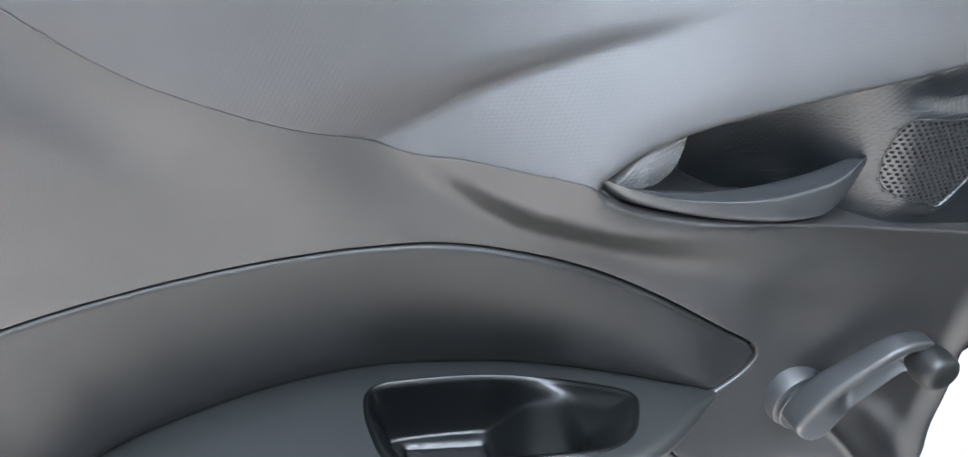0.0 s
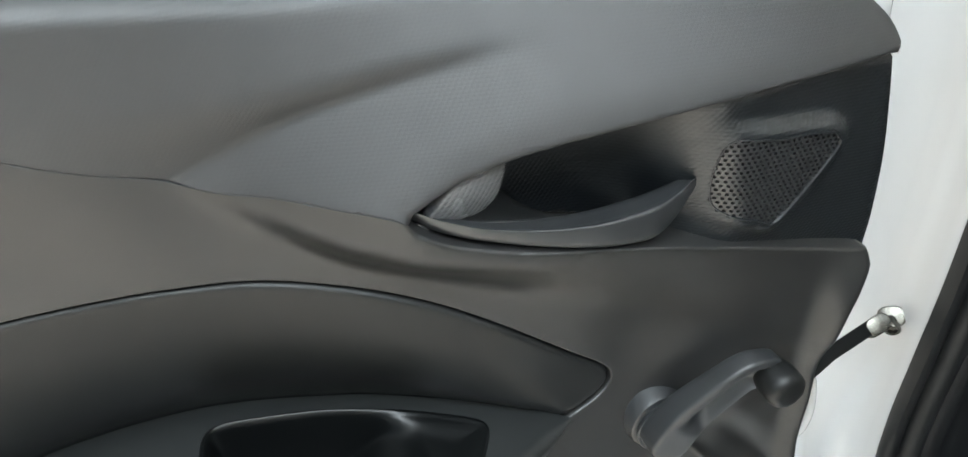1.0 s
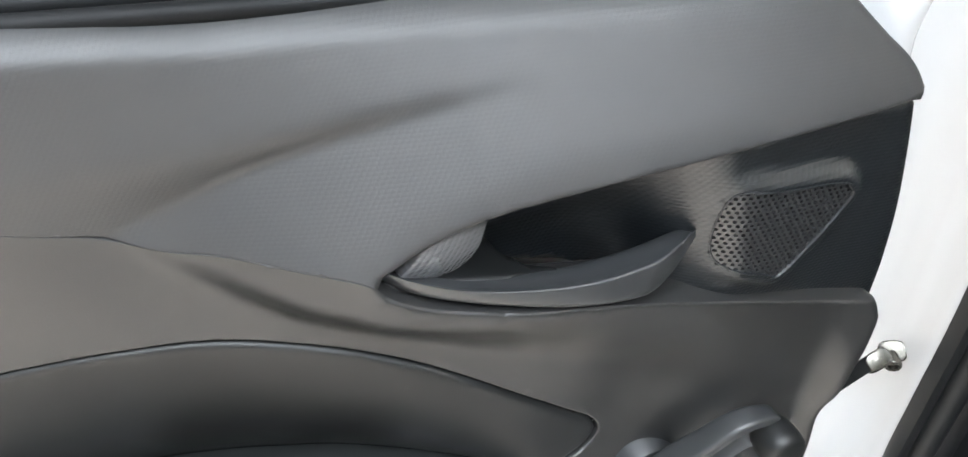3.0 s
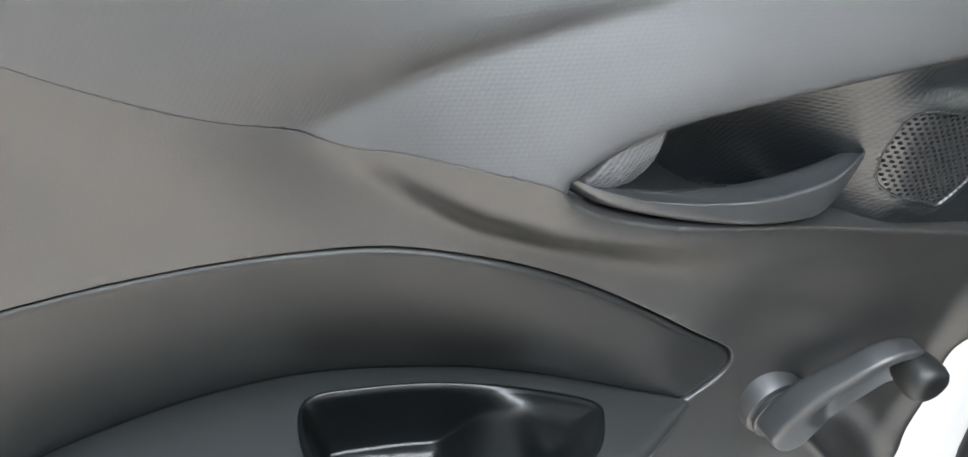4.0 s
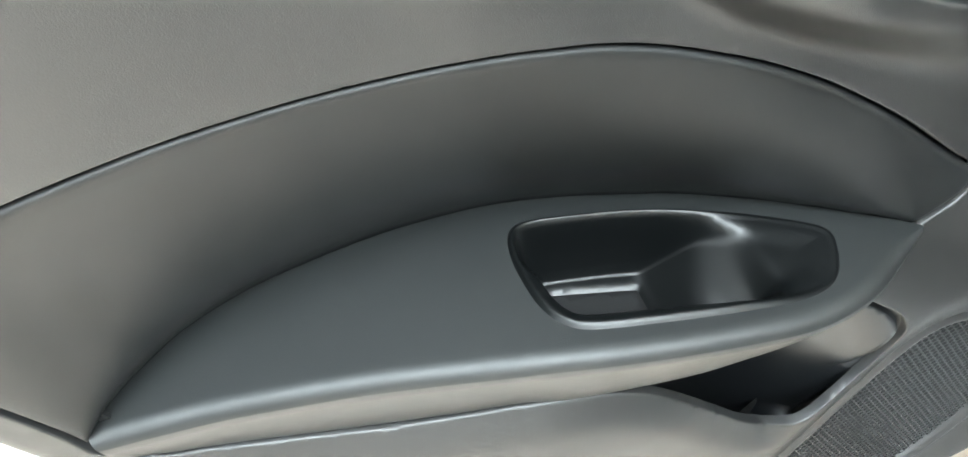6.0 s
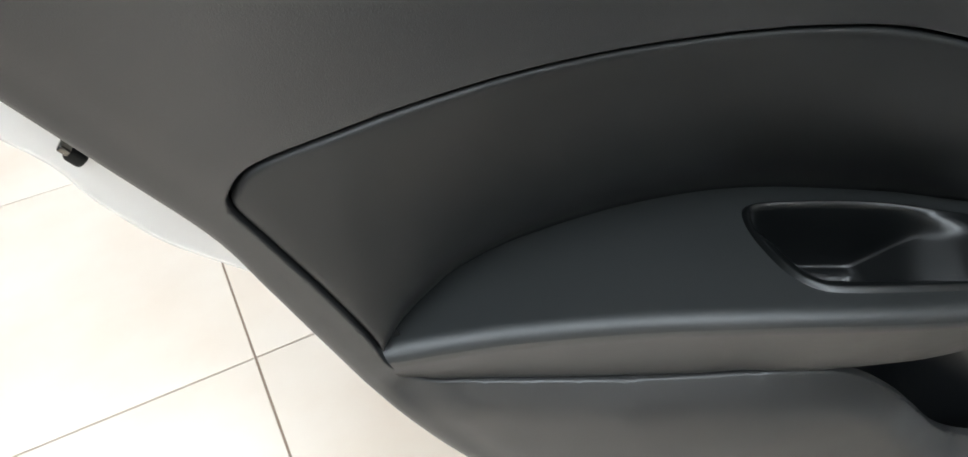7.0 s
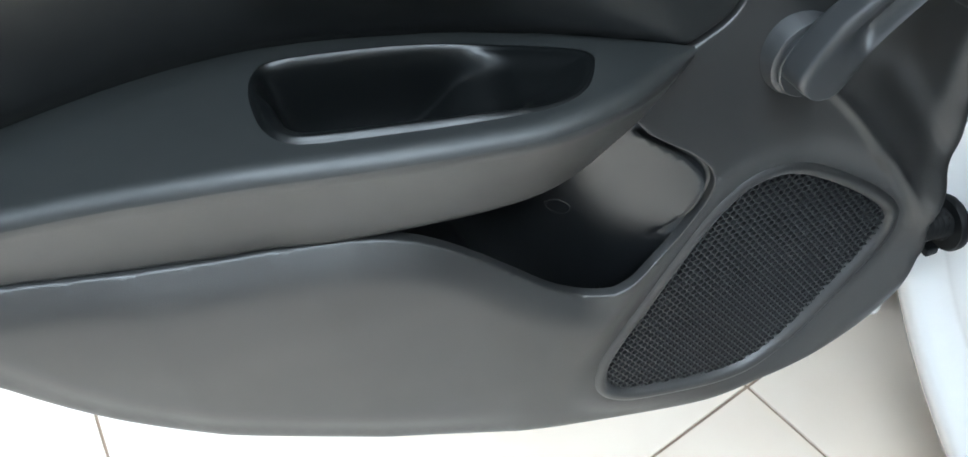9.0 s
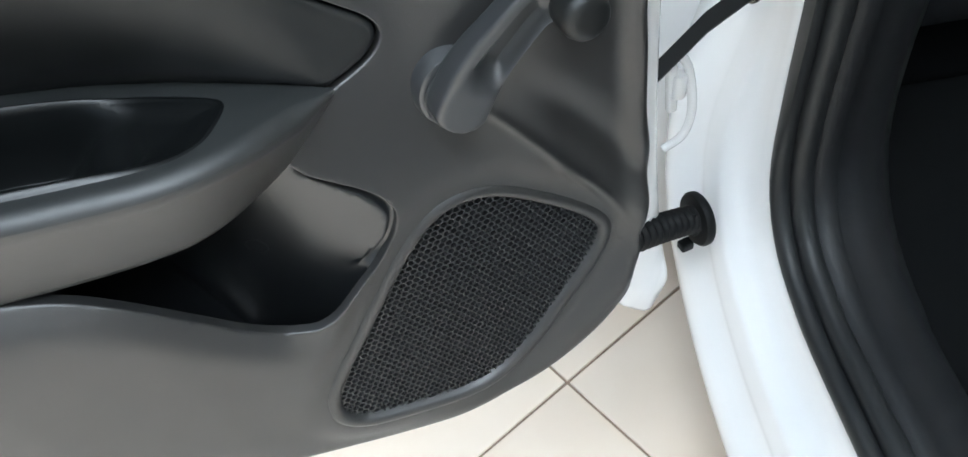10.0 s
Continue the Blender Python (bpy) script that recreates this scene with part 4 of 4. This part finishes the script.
for wf in (1.28, -1.52):
    for wd in (0.06, 1.16):
        wheel = new("wheel")
        wheel.parent = car
        part("tyre", turned([(0.17, -0.08), (0.26, -0.085), (0.28, -0.06), (0.28, 0.06), (0.26, 0.085), (0.17, 0.08)], 40, body_point(wf, wd, 0.28), INB), RUBBER, wheel)
        part("rim", turned([(0.175, -0.06), (0.165, -0.05), (0.06, -0.03), (0.05, -0.05), (0.001, -0.05)], 30, body_point(wf, wd, 0.28), INB), STEEL, wheel)


def car_end(name, stations, label):
    """A rounded end of the car: rows of place along the car, inset, foot and top height."""
    rows = []
    for f, inset, foot, top in stations:
        d0, d1, r = -0.066 + inset, 1.366 - inset, min(0.10, 0.45 * (top - foot))
        ring = []
        for cd, cz, a0 in ((d1 - r, top - r, 0), (d0 + r, top - r, 90), (d0 + r, foot + r, 180), (d1 - r, foot + r, 270)):
            for k in range(5):
                a = math.radians(a0 + 22.5 * k)
                ring.append(body_point(f, cd + r * math.cos(a), cz + r * math.sin(a)))
        rows.append(ring)
    return part(name, loft(rows), WHITE, body, label)


car_end("bonnet_and_wings", [(0.93, 0.0, 0.20, 0.92), (1.15, 0.0, 0.20, 0.91), (1.45, 0.01, 0.20, 0.87), (1.70, 0.04, 0.20, 0.80), (1.86, 0.10, 0.22, 0.68), (1.93, 0.18, 0.28, 0.56)], "white bonnet, wings and bumper")
car_end("tail", [(-1.80, 0.14, 0.32, 0.80), (-1.74, 0.06, 0.24, 0.90), (-1.55, 0.01, 0.20, 0.94), (-1.23, 0.0, 0.20, 0.94)], "white rear quarters and tailgate")
body_sheet("far_side_skin", [(-1.25, 1.345, 0.18), (0.95, 1.345, 0.18), (0.95, 1.335, 0.92), (-1.25, 1.335, 0.92)], WHITE, "white far side doors")
for d0, d1 in ((0.02, 0.12), (1.28, 1.20)):
    part("front_pillar", tube([body_point(0.97, d0, 0.90), body_point(0.72, d0 + 0.3 * (d1 - d0), 1.22), body_point(0.48, d1, 1.46)], 0.026), WHITE, body)
    part("rear_pillar", tube([body_point(-1.30, d0, 0.92), body_point(-1.22, d0 + 0.5 * (d1 - d0), 1.22), body_point(-1.10, d1, 1.46)], 0.040), WHITE, body)
pane = body_sheet("windscreen", [(0.95, 0.06, 0.93), (0.95, 1.24, 0.93), (0.50, 1.16, 1.44), (0.50, 0.15, 1.44)], GLASS, "clear windscreen")
pane.visible_shadow = False
pane = body_sheet("rear_window", [(-1.30, 0.08, 0.95), (-1.30, 1.22, 0.95), (-1.12, 1.16, 1.44), (-1.12, 0.14, 1.44)], GLASS, "clear rear window")
pane.visible_shadow = False

# check strap, hinge and cable boot
strap = tagged(new("door_check_strap"), "black door check strap bolted to the white pillar")
strap.parent = car
BOLT = Vector((0.640, 0.045, 0.592))
STRAP_SIDE = Vector((0.25, 0.62, 0.74)).normalized()
rows = []
for p in ((0.470, 0.028, 0.540), (0.52, 0.034, 0.561), (0.567, 0.041, 0.583), (0.612, 0.045, 0.595)):
    p, n = Vector(p), Vector((-0.45, -0.55, 0.70)).normalized()
    rows.append([p + STRAP_SIDE * a + n * b for a, b in ((-0.0085, -0.002), (-0.008, 0.0018), (0.008, 0.0018), (0.0085, -0.002), (0.008, -0.0030), (-0.008, -0.0030))])
part("strap", loft(rows), RUBBER, strap, "flat black strap")
BAX = Vector((-0.58, -0.80, -0.12)).normalized()


def tongue(name, at, normal, along, length, width, thick, parent, mat, label="", power=0.7):
    """A plate with rounded ends."""
    n = Vector(normal).normalized()
    u = (Vector(along) - n * Vector(along).dot(n)).normalized()
    v = n.cross(u)
    outline = [(math.copysign(abs(math.cos(a)) ** power, math.cos(a)) * length, math.copysign(abs(math.sin(a)) ** power, math.sin(a)) * width) for a in (2 * math.pi * k / 32 for k in range(32))]
    rows = [[Vector(at) + n * h + f * (a * u + b * v) for a, b in outline] for h, f in ((-thick, 1.0), (0.3 * thick, 1.0), (0.8 * thick, 0.95), (thick, 0.86))]
    return part(name, loft(rows), mat, parent, label)


tongue("clevis", (0.617, 0.0425, 0.5985), (-0.35, -0.55, 0.76), (1, 0.25, -0.05), 0.0125, 0.0088, 0.0018, strap, STEEL, "bright zinc-plated clevis")
tongue("clevis_cheek", (0.618, 0.046, 0.5915), (-0.35, -0.55, 0.76), (1, 0.25, -0.05), 0.0125, 0.0088, 0.0014, strap, STEEL)
tongue("clevis_ear", BOLT + Vector((-0.005, 0.0, 0.008)), (-0.55, -0.45, 0.70), (0.8, -0.5, 0.2), 0.0125, 0.0105, 0.0014, strap, STEEL)
part("bolt", turned([(0.0060, 0.0), (0.0062, 0.009), (0.0076, 0.0095), (0.0078, 0.0105), (0.0078, 0.0150), (0.0070, 0.0160), (0.0044, 0.0160), (0.0041, 0.0135), (0.001, 0.0135)], 28, BOLT + Vector((-0.004, 0.001, 0.004)), BAX), STEEL, strap, "zinc-plated socket-head bolt")
hinge = tagged(new("door_hinge"), "white painted door hinge between door and pillar")
hinge.parent = car
part("hinge_leaf", bevel_box(0.010, 0.008, 0.062, 0.003, (0.545, 0.054, 0.522), Matrix.Rotation(radians(-3), 3, "Y")), WHITE, hinge)
part("hinge_knuckle", turned([(0.007, -0.012), (0.0078, -0.010), (0.0078, 0.010), (0.007, 0.012), (0.001, 0.012)], 20, (0.551, 0.052, 0.520), (0.05, 0, 1)), WHITE, hinge)
part("hinge_loop", tube(even3([(0.545, 0.050, 0.553), (0.551, 0.050, 0.550), (0.558, 0.050, 0.539), (0.564, 0.050, 0.512), (0.566, 0.050, 0.483), (0.558, 0.050, 0.460), (0.538, 0.052, 0.450)]), 0.0042), WHITE, hinge)
boot = tagged(new("cable_boot"), "black corrugated rubber cable boot between door and pillar")
boot.parent = car
BA, BB = Vector((0.462, 0.006, 0.403)), Vector((0.574, 0.034, 0.352))
path, radii = [], []
for k in range(92):
    t = k / 91
    path.append(BA.lerp(BB, t) + Vector((0, 0, 0.003 * math.sin(math.pi * t))))
    radii.append(0.0135 + 0.0018 * math.cos(t * 2 * math.pi * 13))
part("bellows", tube(path, radii, 24), RUBBER, boot)
part("flange", turned([(0.014, -0.006), (0.0165, -0.004), (0.0170, 0.001), (0.0275, 0.003), (0.0295, 0.006), (0.0290, 0.011), (0.027, 0.013), (0.001, 0.013)], 36, (0.566, 0.036, 0.350), (0.99, -0.08, -0.08)), RUBBER, boot, "round black rubber flange")
for tz in (0.022, -0.022):
    part("flange_tab", bevel_box(0.014, 0.012, 0.010, 0.002, (0.556, 0.028, 0.348 + tz)), RUBBER, boot)

# ---- showroom: tiled floor, walls, ceiling ----
floor = tagged(new("floor"), "cream porcelain tiles with brown grout", "floor", kind="structure")
TURN, SIZE = 0.2784, 0.80
A0, B0 = 0.4629, -0.0057
ROOM = (-5.0, 4.6, -5.2, 5.2)
bm = bmesh.new()
f = bm.faces.new([bm.verts.new(p) for p in ((ROOM[0], ROOM[2], -0.004), (ROOM[1], ROOM[2], -0.004), (ROOM[1], ROOM[3], -0.004), (ROOM[0], ROOM[3], -0.004))])
part("grout_bed", bm, GROUT, floor, "brown grout", smooth=False)
tile_bm = bevel_box(SIZE - 0.004, SIZE - 0.004, 0.02, 0.0015, (0, 0, -0.010))
tile_me = bpy.data.meshes.new("tile")
tile_bm.to_mesh(tile_me)
tile_bm.free()
tile_me.materials.append(TILE)
ca, sa = math.cos(TURN), math.sin(TURN)
for i in range(-10, 10):
    for j in range(-10, 10):
        a, b = A0 + (i + 0.5) * SIZE, B0 + (j + 0.5) * SIZE
        tx, ty = a * ca - b * sa, a * sa + b * ca
        if ROOM[0] - 0.5 < tx < ROOM[1] + 0.5 and ROOM[2] - 0.5 < ty < ROOM[3] + 0.5:
            t = new("tile", tile_me)
            t.matrix_world = pose(tx, ty, 0, 0, 0, math.degrees(TURN))
            t.parent = floor


def slab(name, x0, x1, y0, y1, z0, z1, mat, label):
    bm = bevel_box(x1 - x0, y1 - y0, z1 - z0, 0.004, ((x0 + x1) / 2, (y0 + y1) / 2, (z0 + z1) / 2))
    ob = part(name, bm, mat, None, smooth=False)
    return tagged(ob, label, name.split("_")[0], kind="structure")


X0, X1, Y0, Y1 = ROOM
slab("wall_north", X0 - 0.7, X1 + 0.7, Y1 + 0.5, Y1 + 0.7, -0.1, 3.6, WALLP, "plain white showroom wall")
slab("wall_south", X0 - 0.7, X1 + 0.7, Y0 - 0.7, Y0 - 0.5, -0.1, 3.6, WALLP, "plain white showroom wall")
slab("wall_east", X1 + 0.5, X1 + 0.7, Y0 - 0.5, Y1 + 0.5, -0.1, 3.6, WALLP, "plain white showroom wall")
slab("wall_west", X0 - 0.7, X0 - 0.5, Y0 - 0.5, Y1 + 0.5, -0.1, 0.25, WALLP, "low white wall under the shop front glazing")
slab("wall_west_head", X0 - 0.7, X0 - 0.5, Y0 - 0.5, Y1 + 0.5, 3.15, 3.6, WALLP, "white wall above the shop front glazing")
slab("ceiling", X0 - 0.7, X1 + 0.7, Y0 - 0.7, Y1 + 0.7, 3.6, 3.8, CEILING, "unseen showroom ceiling, grey to dim reflections in the trim")
slab("ground", -60, 60, -60, 60, -0.3, -0.12, GROUT, "plain ground outside the showroom")
